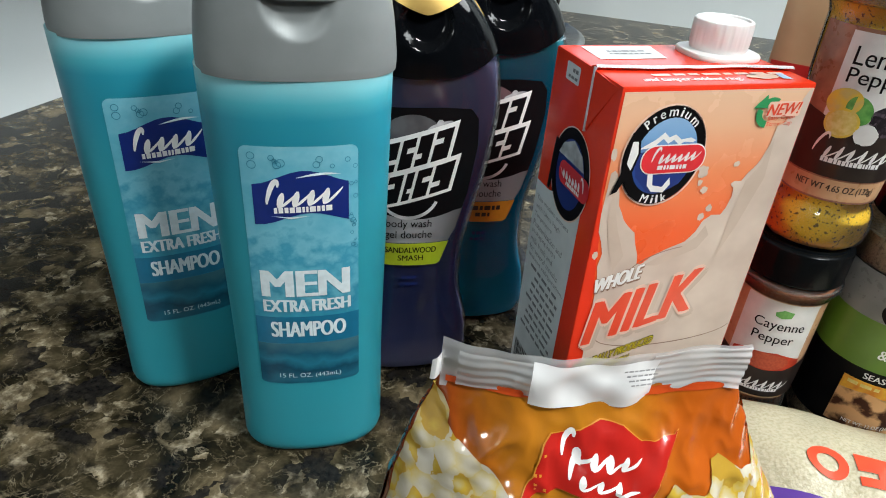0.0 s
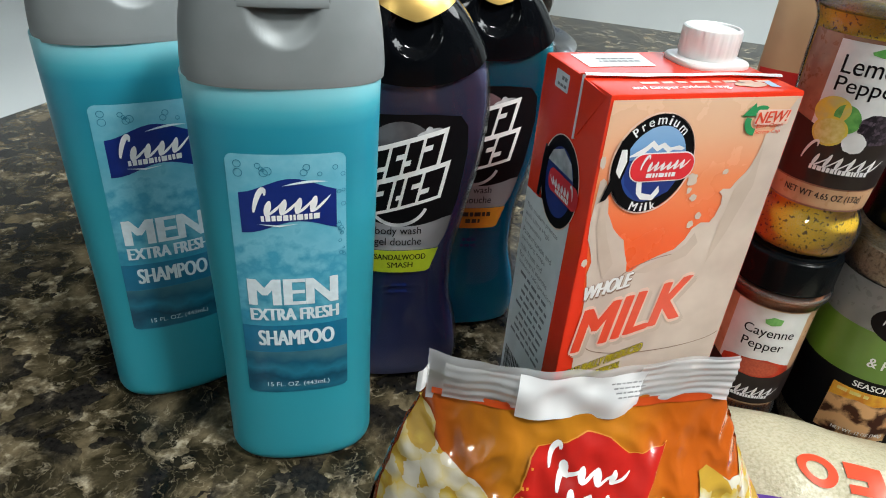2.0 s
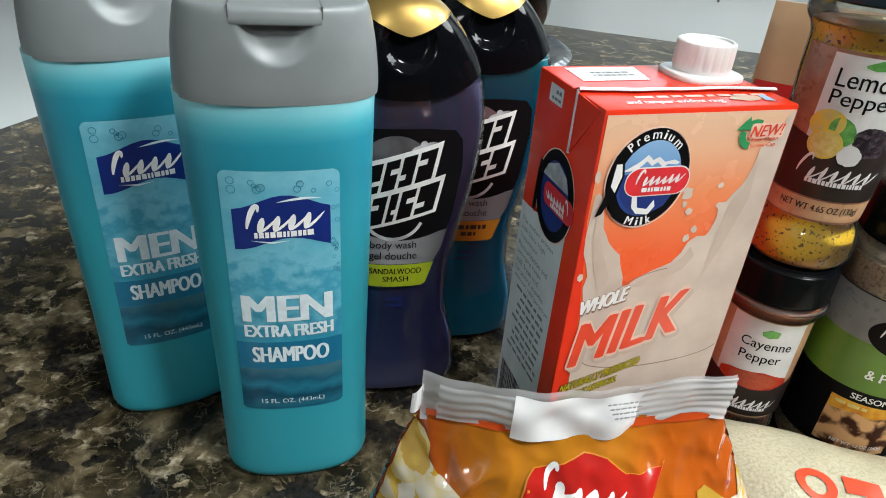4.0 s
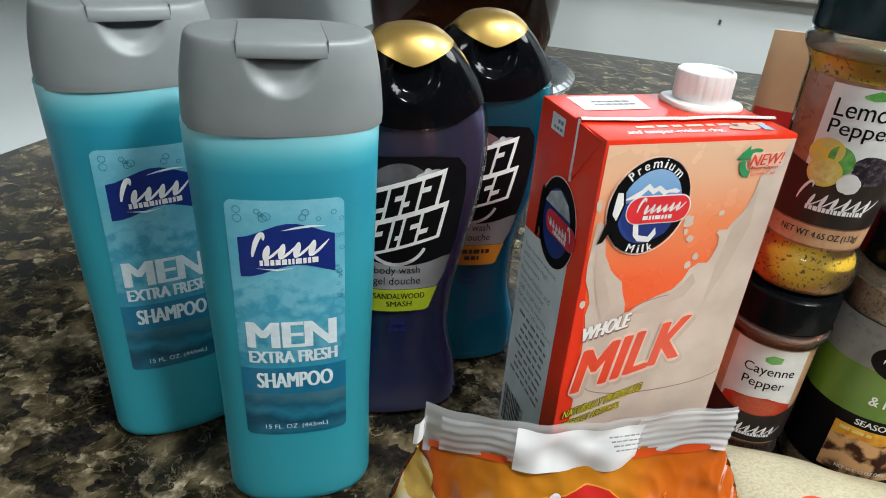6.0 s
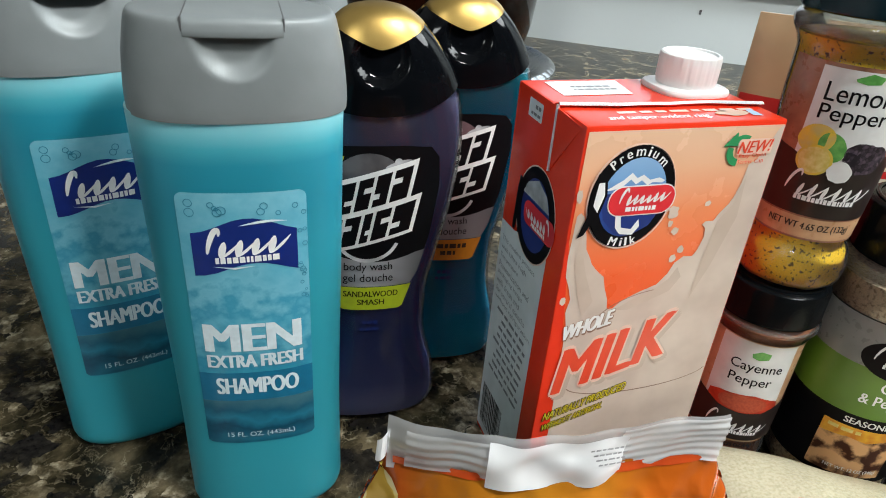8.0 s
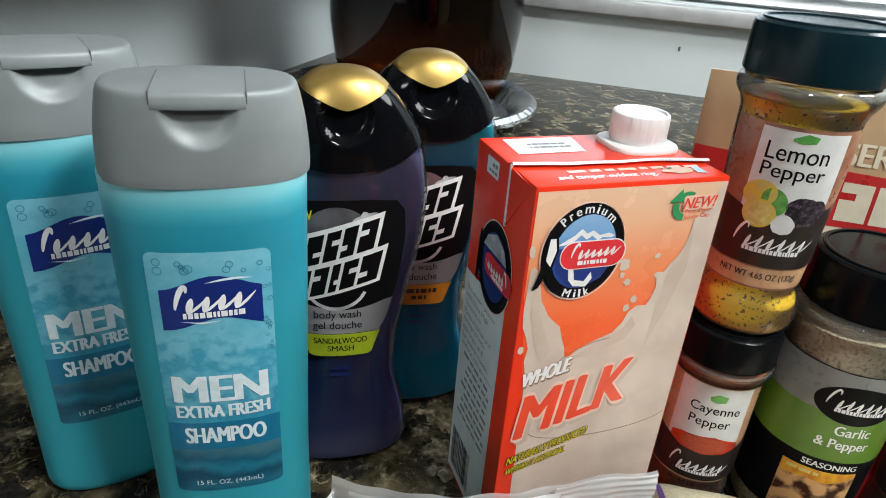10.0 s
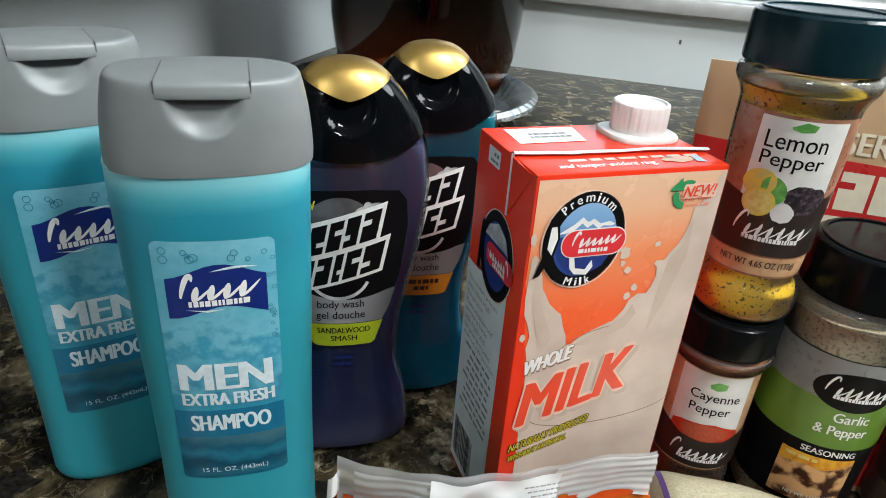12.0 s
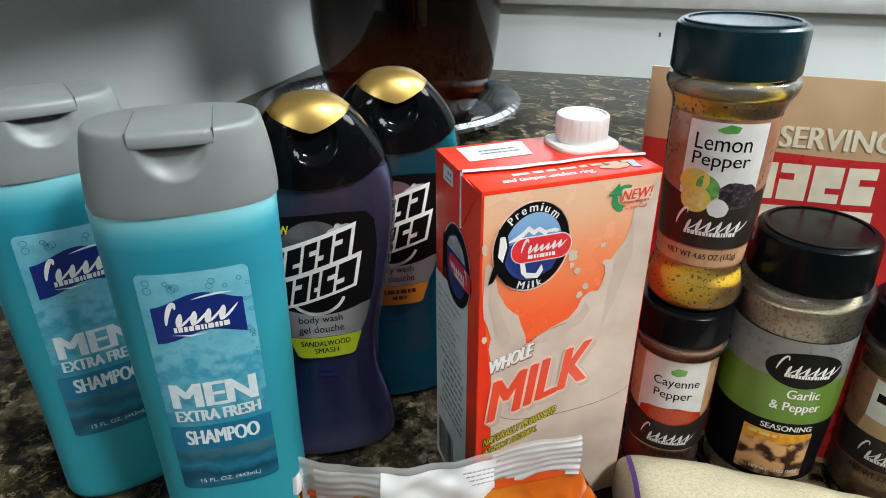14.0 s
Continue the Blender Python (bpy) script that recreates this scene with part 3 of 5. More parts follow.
def script_word(cu, cv, wide, high, n, slope=0.0, seed=1, stroke=0.16):
    """Stands in for a script brand name: one tall open loop, then n small open loops that lean over."""
    bm, rnd = bmesh.new(), random.Random(seed)

    def loop(u0, v0, ru, rv, a0, a1):
        path = []
        for k in range(19):
            a = radians(a0 + (a1 - a0) * k / 18)
            u, v = u0 + ru * math.cos(a), v0 + rv * math.sin(a)
            u += 0.28 * v
            path.append((cu + u, cv + v + slope * u))
        ribbon(bm, path, high * stroke)

    loop(-wide * 0.36, 0.0, wide * 0.05, high * 0.50, 35, 215)
    step, low = wide * 0.76 / n, -high * 0.44
    for k in range(n):
        u, tall = -wide * 0.24 + k * step, high * (0.46 + 0.10 * rnd.random())
        stem = [(u + 0.28 * (low + tall * j / 6), low + tall * j / 6) for j in range(7)]
        ribbon(bm, [(cu + x, cv + y + slope * x) for x, y in stem], high * stroke * 1.25)
        hair = [(u + 0.28 * low + step * (j / 6) ** 1.3 + 0.28 * tall * j / 6 * 0.9, low + tall * 0.92 * (j / 6) ** 1.6) for j in range(7)]
        ribbon(bm, [(cu + x, cv + y + slope * x) for x, y in hair], high * stroke * 0.55)
    return bm


def notched(u0, v0, u1, v1, kind, slope=0.0, shear=0.0):
    """A slanted block with a small notch, in one of four places."""
    w, h = u1 - u0, v1 - v0
    a, b, c = ((0.26, 0.42, 0.50), (0.56, 0.74, 0.50), (0.24, 0.42, 0.42), (0.52, 0.70, 0.55))[kind % 4]
    pts = [(0, 0), (w, 0), (w, a * h), (w - c * w, a * h), (w - c * w, b * h), (w, b * h), (w, h), (0, h)]
    if kind in (1, 2):
        pts = [(w - x, y) for x, y in pts][::-1]
    return [(u0 + x + shear * y, v0 + y + slope * x) for x, y in pts]


# ---- the room ----
X0, X1, Y0, Y1, TOP, LOW = -0.61, 3.4, -4.6, 1.14, 1.45, -0.92
WX0, WX1, WZ0, WZ1 = -0.42, 0.62, 0.165, 1.15      # window opening in the rear wall
bm = join(block(X0, Y1, LOW, WX0, Y1 + 0.12, TOP), block(WX1, Y1, LOW, X1, Y1 + 0.12, TOP), block(WX0, Y1, LOW, WX1, Y1 + 0.12, WZ0), block(WX0, Y1, WZ1, WX1, Y1 + 0.12, TOP))
structure("wall_north", bm, "wall", "pale grey painted rear wall behind the counter", ROOM)
structure("wall_west", block(X0 - 0.12, Y0, LOW, X0, Y1 + 0.12, TOP), "wall", "pale grey painted side wall beside the counter", ROOM)
structure("wall_east", block(X1, Y0, LOW, X1 + 0.12, Y1 + 0.12, TOP), "farwall", "plain taupe wall", ROOM)
structure("wall_south", block(X0 - 0.12, Y0 - 0.12, LOW, X1 + 0.12, Y0, TOP), "farwall", "plain taupe wall", ROOM)
structure("floor", block(X0 - 0.12, Y0 - 0.12, LOW - 0.1, X1 + 0.12, Y1 + 0.12, LOW), "floor", "brown tiled kitchen floor", ROOM)
structure("ceiling", block(X0 - 0.12, Y0 - 0.12, TOP, X1 + 0.12, Y1 + 0.12, TOP + 0.1), "ceiling", "white painted ceiling", ROOM)
counter = structure("counter", block(X0, -0.36, -0.038, X1, Y1, 0.0, 0.004), "counter", "dark brown and black stone-look laminate worktop", ROOM)
structure("cabinet_base", block(X0, -0.33, LOW, X1, Y1, -0.038), "cabinet", "dark grey cabinet base under the worktop", ROOM)

mark = part("wall_mark", block(-0.0022, -0.0012, -0.0042, 0.0022, 0.0, 0.0042, 0.001), "greyprint", None)
mark.matrix_world = ROOM @ pose(0.092, Y1, 0.083)
tagged(mark, "small dark scuff mark on the painted wall", "wall mark", kind="structure")
window = thing("window_1", "white metal kitchen window with a lowered slatted blind", "window", ROOM, kind="structure")
part("window_sill", join(block(WX0 - 0.03, Y1 - 0.030, 0.134, WX1 + 0.03, Y1 + 0.02, WZ0 - 0.003, 0.004), block(WX0 - 0.03, Y1 - 0.012, 0.128, WX1 + 0.03, Y1 - 0.001, 0.134, 0.001)), "alu", window, "grey metal sill")
part("window_frame", join(block(WX0, Y1 + 0.05, WZ0, WX1, Y1 + 0.09, WZ0 + 0.03, 0.003), block(WX0, Y1 + 0.05, WZ1 - 0.03, WX1, Y1 + 0.09, WZ1, 0.003),
     block(WX0, Y1 + 0.05, WZ0 + 0.03, WX0 + 0.03, Y1 + 0.09, WZ1 - 0.03, 0.003), block(WX1 - 0.03, Y1 + 0.05, WZ0 + 0.03, WX1, Y1 + 0.09, WZ1 - 0.03, 0.003)), "blind", window)
pane = part("pane", block(WX0 + 0.03, Y1 + 0.066, WZ0 + 0.03, WX1 - 0.03, Y1 + 0.070, WZ1 - 0.03), "clear", window)
pane.visible_shadow = False
slat_bm = block(WX0 + 0.01, -0.011, -0.0006, WX1 - 0.01, 0.011, 0.0006)
slat = part("slat", slat_bm, "blind", window)
slat.matrix_local = pose(0, Y1 + 0.03, WZ0 + 0.014, 38)
for k in range(1, 48):
    other = new("slat", slat.data)
    other.parent = window
    other.matrix_local = pose(0, Y1 + 0.03, WZ0 + 0.014 + 0.0205 * k, 38)

# Bodies for the unseen lamps: the key and two added fills.
for x, y, r in ((0.50, -0.75, 0.21), (1.35, -0.15, 0.50), (-1.1, -1.35, 0.26)):
    fix = thing("unseen_lamp", "unseen round white ceiling light, added for the lighting", "lamp", pose(x, y, TOP), "ceiling lights")
    part("base", turned([(r, -0.022), (r + 0.005, -0.012), (r + 0.005, 0.0)]), "blind", fix)
    part("diffuser", turned([(r * 0.25, -0.050), (r * 0.67, -0.044), (r * 0.9, -0.030), (r * 0.95, -0.022)]), "glow", fix)
# Assumed cabinet, out of view, added only to shade the left wall.
CABZ = 0.31
structure("cabinet_wall", join(block(X0, -0.60, CABZ, X0 + 0.32, Y1, 1.15, 0.003), block(X0 + 0.32, -0.59, CABZ + 0.01, X0 + 0.338, 0.26, 1.14, 0.004), block(X0 + 0.32, 0.27, CABZ + 0.01, X0 + 0.338, 1.13, 1.14, 0.004)), "cabinet", "unseen dark grey wall cabinet, added to shade the side wall", ROOM)


# ---- things on the counter ----
def shampoo_bottle(m, label):
    t = thing("shampoo_bottle", label, "bottle", m, "shampoo bottles")
    hx = curve([(0, 0.0296), (0.0025, 0.0322), (0.007, 0.0338), (0.05, 0.0336), (0.12, 0.0349), (0.187, 0.0362)])
    hy = curve([(0, 0.0170), (0.0025, 0.0195), (0.007, 0.0210), (0.05, 0.0214), (0.12, 0.0222), (0.187, 0.0226)])
    zs = [0, 0.0012, 0.0025, 0.0045, 0.007, 0.012] + [0.02 + 0.0056 * k for k in range(31)]
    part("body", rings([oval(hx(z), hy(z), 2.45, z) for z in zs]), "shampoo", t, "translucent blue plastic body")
    # cap: satin grey and flat on top, with a thumb scoop under the lid's lip
    cx = curve([(0.187, 0.0362), (0.190, 0.0364), (0.203, 0.0355), (0.213, 0.0338), (0.2170, 0.0328), (0.2182, 0.0322), (0.2188, 0.0313), (0.2190, 0.0300)])
    cy = curve([(0.187, 0.0230), (0.190, 0.0232), (0.203, 0.0229), (0.213, 0.0222), (0.2170, 0.0216), (0.2182, 0.0211), (0.2188, 0.0203), (0.2190, 0.0190)])
    loops = []
    for z in [0.187, 0.1872, 0.188] + [0.189 + 0.0006 * k for k in range(47)] + [0.2174, 0.2178, 0.2182, 0.2185, 0.2188, 0.21895, 0.2190]:
        loop = []
        for x, y, zz in oval(cx(z), cy(z), 2.5, z, 200):
            if y < 0 and z < 0.2150:
                d = 1 - (x / 0.0128) ** 2 - ((0.2136 - z) / 0.0138) ** 2
                if d > 0:
                    d = min(1.0, d * 1.3)
                    y += 0.0034 * d * d * (3 - 2 * d)
            loop.append((x, y, zz))
        loops.append(loop)
    cap = part("cap", rings(loops), "greycap", t, "satin grey flip-top cap")
    cap.matrix_local = pose(0.0010, 0, 0, 0, 0, 3)

    def lid_line(x, z, out):
        return -(cy(z) + out) * (1 - abs(x / (cx(z) + out)) ** 2.5) ** 0.4

    xs = [-0.0146 + 0.0292 * k / 24 for k in range(25)]
    loops = []
    for x in xs:
        loop = [(x, lid_line(x, 0.2137, -0.0035), 0.2135), (x, lid_line(x, 0.2137, 0.0001), 0.2135), (x, lid_line(x, 0.2140, 0.0003), 0.2139)]
        loop += [(x, lid_line(x, z, 0.0003), z) for z in (0.2155, 0.2168, 0.2176, 0.2182, 0.2187)]
        loops.append(loop + [(x, lid_line(x, 0.2188, -0.0004), 0.2192), (x, 0.0120, 0.2192), (x, 0.0126, 0.2186), (x, 0.0126, 0.2150)])
    part("lid", rings(loops), "greycap", cap)
    for side in (-1, 1):
        x = side * 0.01485
        y = lid_line(x, 0.2160, 0.0)
        part("lid_gap", block(x - 0.0002, y - 0.00015, 0.2138, x + 0.0002, 0.012, 0.21915), "greydark", cap)

    def where(u, v, lift):
        a, b = hx(v) + lift, hy(v) + lift
        return (u, -b * (1 - min(0.999, abs(u / a) ** 2.45)) ** (1 / 2.45), v)

    lab = printed("label", poly(rounded(-0.0217, 0.0475, 0.0217, 0.1630, 0.003)), where, 0, "slabel", t, "pale blue water-print label")
    rnd = random.Random(4)
    wave = [(-0.0217, 0.0492 + 0.0)] + [(-0.0205, 0.0480), (0.0205, 0.0480), (0.0217, 0.0492)] + [(0.0217, 0.0711), (-0.0217, 0.0711)]
    printed("ocean_picture", poly(wave), where, 1, "ocean", lab)
    printed("band", poly(quad(-0.0217, 0.0712, 0.0217, 0.0855)), where, 1, "bluebar", lab)
    top = [(-0.0180 + 0.0036 * k, 0.1505 + 0.0030 * math.sin((k - 2.5) / 10 * math.pi * 1.7)) for k in range(11)]
    low = [(0.0180 - 0.0036 * k, 0.1330 + 0.0026 * math.sin((7.0 - k) / 10 * math.pi * 1.7)) for k in range(11)]
    printed("banner", poly(top[::-1] + low[::-1]), where, 1, "navy", lab, "navy banner with white brand bars")
    printed("brand_mark", script_word(0.0, 0.1440, 0.0300, 0.0120, 4, 0.08, 5, 0.17), where, 2, "white", lab)
    printed_each("brand_line", text_bars(-0.0105, 0.0115, 0.1368, 0.0024, 3, 0.0017, 0.04), where, 2, "white", lab)
    swoosh = [(-0.002 + 0.0019 * k, 0.1500 + 0.0021 * math.sin(k / 9 * math.pi * 0.8) + 0.0005) for k in range(10)]
    swoosh += [(u, v - 0.0010 * math.sin((u + 0.002) / 0.0171 * math.pi)) for u, v in swoosh[::-1][1:-1]]
    printed("swoosh", poly(swoosh, [(-0.012, 0.1345), (-0.004, 0.1332), (0.003, 0.1344), (-0.004, 0.1340)]), where, 2, "pale", lab)
    printed("lettering", letters("MEN", 0, 0.1027, 0.0362, 0.0128, bold=0.07), where, 2, "pale", lab)
    printed("lettering", letters("EXTRA FRESH", 0.0002, 0.0915, 0.0362, 0.0062, bold=0.06), where, 2, "pale", lab)
    printed("lettering", letters("SHAMPOO", 0.0003, 0.0790, 0.0318, 0.0082, bold=0.045), where, 2, "pale", lab)
    printed("lettering", letters("15 FL. OZ. (443mL)", 0.0, 0.0522, 0.027, 0.0032), where, 2, "pale", lab)
    rings_bm = [ring_shape(rnd.choice((-1, 1)) * rnd.uniform(0.006, 0.0198), 0.1560 + rnd.uniform(-0.002, 0.0045), *(2 * (rnd.uniform(0.0006, 0.0018),)), 0.0003, 12) for _ in range(11)]
    rings_bm += [ring_shape(rnd.uniform(0.0185, 0.0208), rnd.uniform(0.118, 0.156), *(2 * (rnd.uniform(0.0005, 0.0011),)), 0.00025, 12) for _ in range(16)]
    printed("bubble_print", join(*rings_bm), where, 2, "bubble", lab, step=0.02)
    return t


shampoo_bottle(pose(-0.1118, 0.0447, 0, 0, 0, -5), "blue shampoo bottle with grey flip cap, on the counter")
shampoo_bottle(pose(-0.1716, 0.1052, 0, 0, 0, 13), "second blue shampoo bottle with grey flip cap, behind the first")


def body_wash(m, label, gel, second):
    t = thing("body_wash_bottle", label, "bottle", m, "body wash bottles")
    hx = curve([(0, 0.0285), (0.003, 0.0325), (0.012, 0.0350), (0.025, 0.0340), (0.06, 0.0272), (0.075, 0.0272), (0.10, 0.0315), (0.13, 0.0375), (0.155, 0.0398), (0.172, 0.0385), (0.187, 0.0335), (0.199, 0.0260), (0.2075, 0.0180), (0.212, 0.0110), (0.2135, 0.004)])
    hy = curve([(0, 0.0125), (0.003, 0.0150), (0.012, 0.0168), (0.06, 0.0165), (0.10, 0.0180), (0.15, 0.0198), (0.18, 0.0195), (0.197, 0.0165), (0.2075, 0.0120), (0.212, 0.0075), (0.2135, 0.003)])
    zs = [0, 0.001, 0.003, 0.006, 0.009, 0.012] + [0.016 + 0.0045 * k for k in range(37)]
    part("body", rings([oval(hx(z), hy(z), 2.3, z) for z in zs]), "shell", t, "clear glossy plastic body")
    part("gel", rings([oval(hx(z) - 0.0014, hy(z) - 0.0014, 2.3, max(z, 0.0022)) for z in zs if z == 0 or z > 0.0025]), gel, t, "see-through coloured gel with light painted into its ends")
    loops = []
    for s in [0, 0.005, 0.02] + [0.04 + 0.03 * k for k in range(29)] + [0.925, 0.95, 0.975, 0.99, 1.0]:
        loop = []
        for k in range(144):
            a = 2 * math.pi * k / 144
            c, d = math.cos(a), math.sin(a)
            zb = 0.1722 + 0.0112 * (abs(c) ** 1.8)
            z = zb + (0.2135 - zb) * s
            out = 0.0007 if s > 0.004 else 0.0
            x, y = (hx(z) + out) * math.copysign(abs(c) ** 0.87, c), (hy(z) + out) * math.copysign(abs(d) ** 0.87, d)
            if y < 0:
                e = 1 - (x / 0.0120) ** 2 - ((z - 0.1960) / 0.0120) ** 2
                if e > 0:
                    y += 0.0040 * min(1, e * 1.8)
            loop.append((x, y, z))
        loops.append(loop)
    cap = part("cap", rings(loops, bottom=False), "blackplastic", t, "gloss black cap")

    def dome(x, y):
        lo, hi = 0.17, 0.2135
        for _ in range(30):
            mid = (lo + hi) / 2
            if abs(x / (hx(mid) + 1e-6)) ** 2.3 + abs(y / (hy(mid) + 1e-6)) ** 2.3 < 1:
                lo = mid
            else:
                hi = mid
        return lo

    bm = bmesh.new()
    grid = []
    for i in range(29):
        u = -1 + 2 * i / 28
        f = max(0.0, 1 - abs(u) ** 1.35)
        row = []
        for j in range(17):
            s = j / 16
            x = 0.0212 * u
            zf = 0.2072 - 0.0090 * f
            yf = -hy(zf) * max(0.0, 1 - abs(x / hx(zf)) ** 2.3) ** (1 / 2.3)
            y = yf + s * (0.0100 * f - 0.0010 - yf)
            edge = min(1.0, 6 * s * (1 - s) * 1.4 + 0.0) * min(1.0, 8 * f)
            row.append(bm.verts.new((x, y - 0.0006, dome(x, y) + 0.0006 + 0.0007 * edge)))
        grid.append(row)
    for a, b in zip(grid, grid[1:]):
        for j in range(16):
            bm.faces.new((a[j], b[j], b[j + 1], a[j + 1]))
    bmesh.ops.remove_doubles(bm, verts=bm.verts, dist=1e-6)
    part("lid", bm, "gold", cap, "satin gold press lid")

    def where(u, v, lift):
        v = 0.0813 + 1.16 * (v - 0.0895)
        a, b = hx(v) + lift, hy(v) + lift
        return (u, -b * (1 - min(0.9995, abs(u / a) ** 2.3)) ** (1 / 2.3), v)

    shield = [(-0.0305, 0.1560), (-0.0300, 0.1400), (-0.0275, 0.1180), (-0.0240, 0.1010), (-0.0215, 0.0955), (0.0160, 0.0955), (0.0195, 0.1010), (0.0245, 0.1180), (0.0275, 0.1400), (0.0265, 0.1515), (0.0225, 0.1560), (0.01, 0.1572), (-0.02, 0.1572)]
    lab = printed("label", poly(shield), where, 0, "black", t, "black printed label")
    printed("disc", poly(ellipse(-0.005, 0.1390, 0.0175, 0.0155)), where, 1, "greyprint" if not second else "mauve", lab)
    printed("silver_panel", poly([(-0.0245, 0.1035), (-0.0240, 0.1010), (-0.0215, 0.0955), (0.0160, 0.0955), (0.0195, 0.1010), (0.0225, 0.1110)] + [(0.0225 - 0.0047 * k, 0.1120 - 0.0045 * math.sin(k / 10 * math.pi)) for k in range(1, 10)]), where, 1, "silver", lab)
    printed("disc_rim", ring_shape(-0.005, 0.1200, 0.0150, 0.0125, 0.0016, 30, 200, 340), where, 2, "glint", lab)
    printed("glint", poly(ellipse(0.008, 0.1500, 0.0060, 0.0012, 14), ellipse(0.008, 0.1500, 0.0020, 0.0024, 10)), where, 2, "glint", lab)
    whites, blacks = [], []
    for u0, v0, widths in ((-0.0285, 0.1262, (0.0080, 0.0084, 0.0078, 0.0078, 0.0094)), (-0.0268, 0.1118, (0.0088, 0.0082, 0.0052, 0.0084, 0.0110))):
        u, h = u0, 0.0140
        whites.append(quad(u0 - 0.0012, v0 - 0.0018, u0 + sum(widths) + 0.0006, v0 + h + 0.0012, 0.25, 0.22))
        for k, w in enumerate(widths):
            v = v0 + (u - u0) * 0.25
            blacks.append(notched(u + 0.0005, v + 0.0002, u + w - 0.0010, v + h - 0.0006, (k * 3 + len(whites)) % 4, 0.25, 0.22))
            u += w
    printed_each("brand_backing", whites, where, 3, "white", lab)
    printed_each("brand_block", blacks, where, 4, "black", lab)
    printed("lettering", letters("body wash", -0.0045, 0.1050, 0.0225, 0.0048), where, 4, "black", lab)
    printed("lettering", letters("gel douche", -0.0045, 0.0995, 0.0235, 0.0050), where, 4, "black", lab)
    printed("flag", poly([(-0.0222, 0.0955), (0.0165, 0.0955), (0.0125, 0.0850), (0.0105, 0.0840), (-0.0162, 0.0840), (-0.0182, 0.0850)]), where, 5, "amberlabel" if second else "lime", lab)
    if second:
        printed("lettering", poly(*text_bars(-0.0125, 0.008, 0.0920, 0.0024, 8, 0.003), *text_bars(-0.0065, 0.002, 0.0882, 0.0022, 9, 0.003)), where, 6, "darkprint", lab)
    else:
        printed("lettering", letters("SANDALWOOD", -0.003, 0.0921, 0.0260, 0.0029, bold=0.02), where, 6, "black", lab)
        printed("lettering", letters("SMASH", -0.003, 0.0880, 0.0130, 0.0028, bold=0.02), where, 6, "black", lab)
        printed("lettering", letters("NEW", -0.0205, 0.1512, 0.0100, 0.0040, bold=0.03), where, 2, "yellow", lab)
    printed("small_lettering", poly(*text_bars(-0.007, 0.001, 0.0770, 0.0018, 12, 0.002), *text_bars(-0.008, 0.002, 0.0735, 0.0016, 13, 0.0025)), where, 0, "navy", lab)
    return t


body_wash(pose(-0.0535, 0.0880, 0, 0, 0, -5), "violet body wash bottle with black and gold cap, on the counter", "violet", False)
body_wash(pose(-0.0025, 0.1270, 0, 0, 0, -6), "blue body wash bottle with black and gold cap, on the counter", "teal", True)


# ---- milk carton ----
CW, CD, CH = 0.0855, 0.0585, 0.1900
carton = thing("milk_carton", "red and orange printed whole-milk carton with white screw cap", "carton", pose(0, 0, 0))
bm = block(0, 0, 0, CW, CD, CH, 0.0013, 2)
part("body", bm, "red", carton, "red folded carton body")


def on_front(u, v, lift):
    return (u, -lift, v)


def on_side(u, v, lift):
    return (-lift, u, v)


def on_top(u, v, lift):
    return (u, v, CH + lift)


front = printed("front_print", poly([(0.0012, 0.0012), (CW - 0.0012, 0.0012), (CW - 0.0012, CH - 0.0020), (0.0012, CH - 0.0020)]), on_front, 0, "front", carton, "peach to orange printed front", 0.05)
red_edge = [(0.0004, 0.0012), (0.0090, 0.0012), (0.0076, 0.06), (0.0060, 0.10), (0.0040, 0.12), (0.0018, 0.14), (0.0004, 0.15)]
printed("red_edge", poly(red_edge), on_front, 1, "red", front, step=0.05)
pool = [(0.0088, 0.0012), (CW - 0.0012, 0.0012), (CW - 0.0012, 0.1880), (0.0822, 0.1868), (0.0790, 0.1800), (0.0758, 0.1742), (0.0728, 0.1725), (0.0722, 0.1650), (0.0705, 0.1590), (0.0690, 0.1560), (0.0660, 0.1525), (0.0640, 0.1490), (0.0605, 0.1492), (0.0592, 0.1478), (0.0612, 0.1460), (0.0618, 0.1420),
        (0.0605, 0.1365), (0.0588, 0.1335), (0.0545, 0.1338), (0.0510, 0.1312), (0.0490, 0.1262), (0.0450, 0.1215), (0.0380, 0.1190), (0.0310, 0.1160), (0.0265, 0.1122), (0.0240, 0.1120), (0.0232, 0.1170), (0.0210, 0.1222), (0.0192, 0.1282), (0.0170, 0.1300), (0.0148, 0.1322), (0.0128, 0.1345),
        (0.0108, 0.1385), (0.0090, 0.1415), (0.0080, 0.1470), (0.0068, 0.1510), (0.0055, 0.1555), (0.0038, 0.1572), (0.0024, 0.1560), (0.0022, 0.1480), (0.0018, 0.1380), (0.0024, 0.1300), (0.0045, 0.1250), (0.0062, 0.1190), (0.0052, 0.1130), (0.0068, 0.1050), (0.0080, 0.06)]
splash = printed("milk_splash", poly(pool), on_front, 2, "milk", front, "printed beige milk splash", 0.05)
drops = [blob(u, v, a, b, k, 0.35) for k, (u, v, a, b) in enumerate(((0.0590, 0.1570, 0.0014, 0.0013), (0.0442, 0.1545, 0.0022, 0.0030), (0.0440, 0.1495, 0.0010, 0.0015), (0.0470, 0.1460, 0.0016, 0.0014), (0.0520, 0.1372, 0.0016, 0.0015), (0.0492, 0.1332, 0.0016, 0.0017), (0.0405, 0.1560, 0.0016, 0.0012), (0.0020, 0.1640, 0.0011, 0.0030), (0.0030, 0.1185, 0.0012, 0.0018)), 1)]
printed_each("milk_drop", drops, on_front, 2, "milk", front, 0.05)
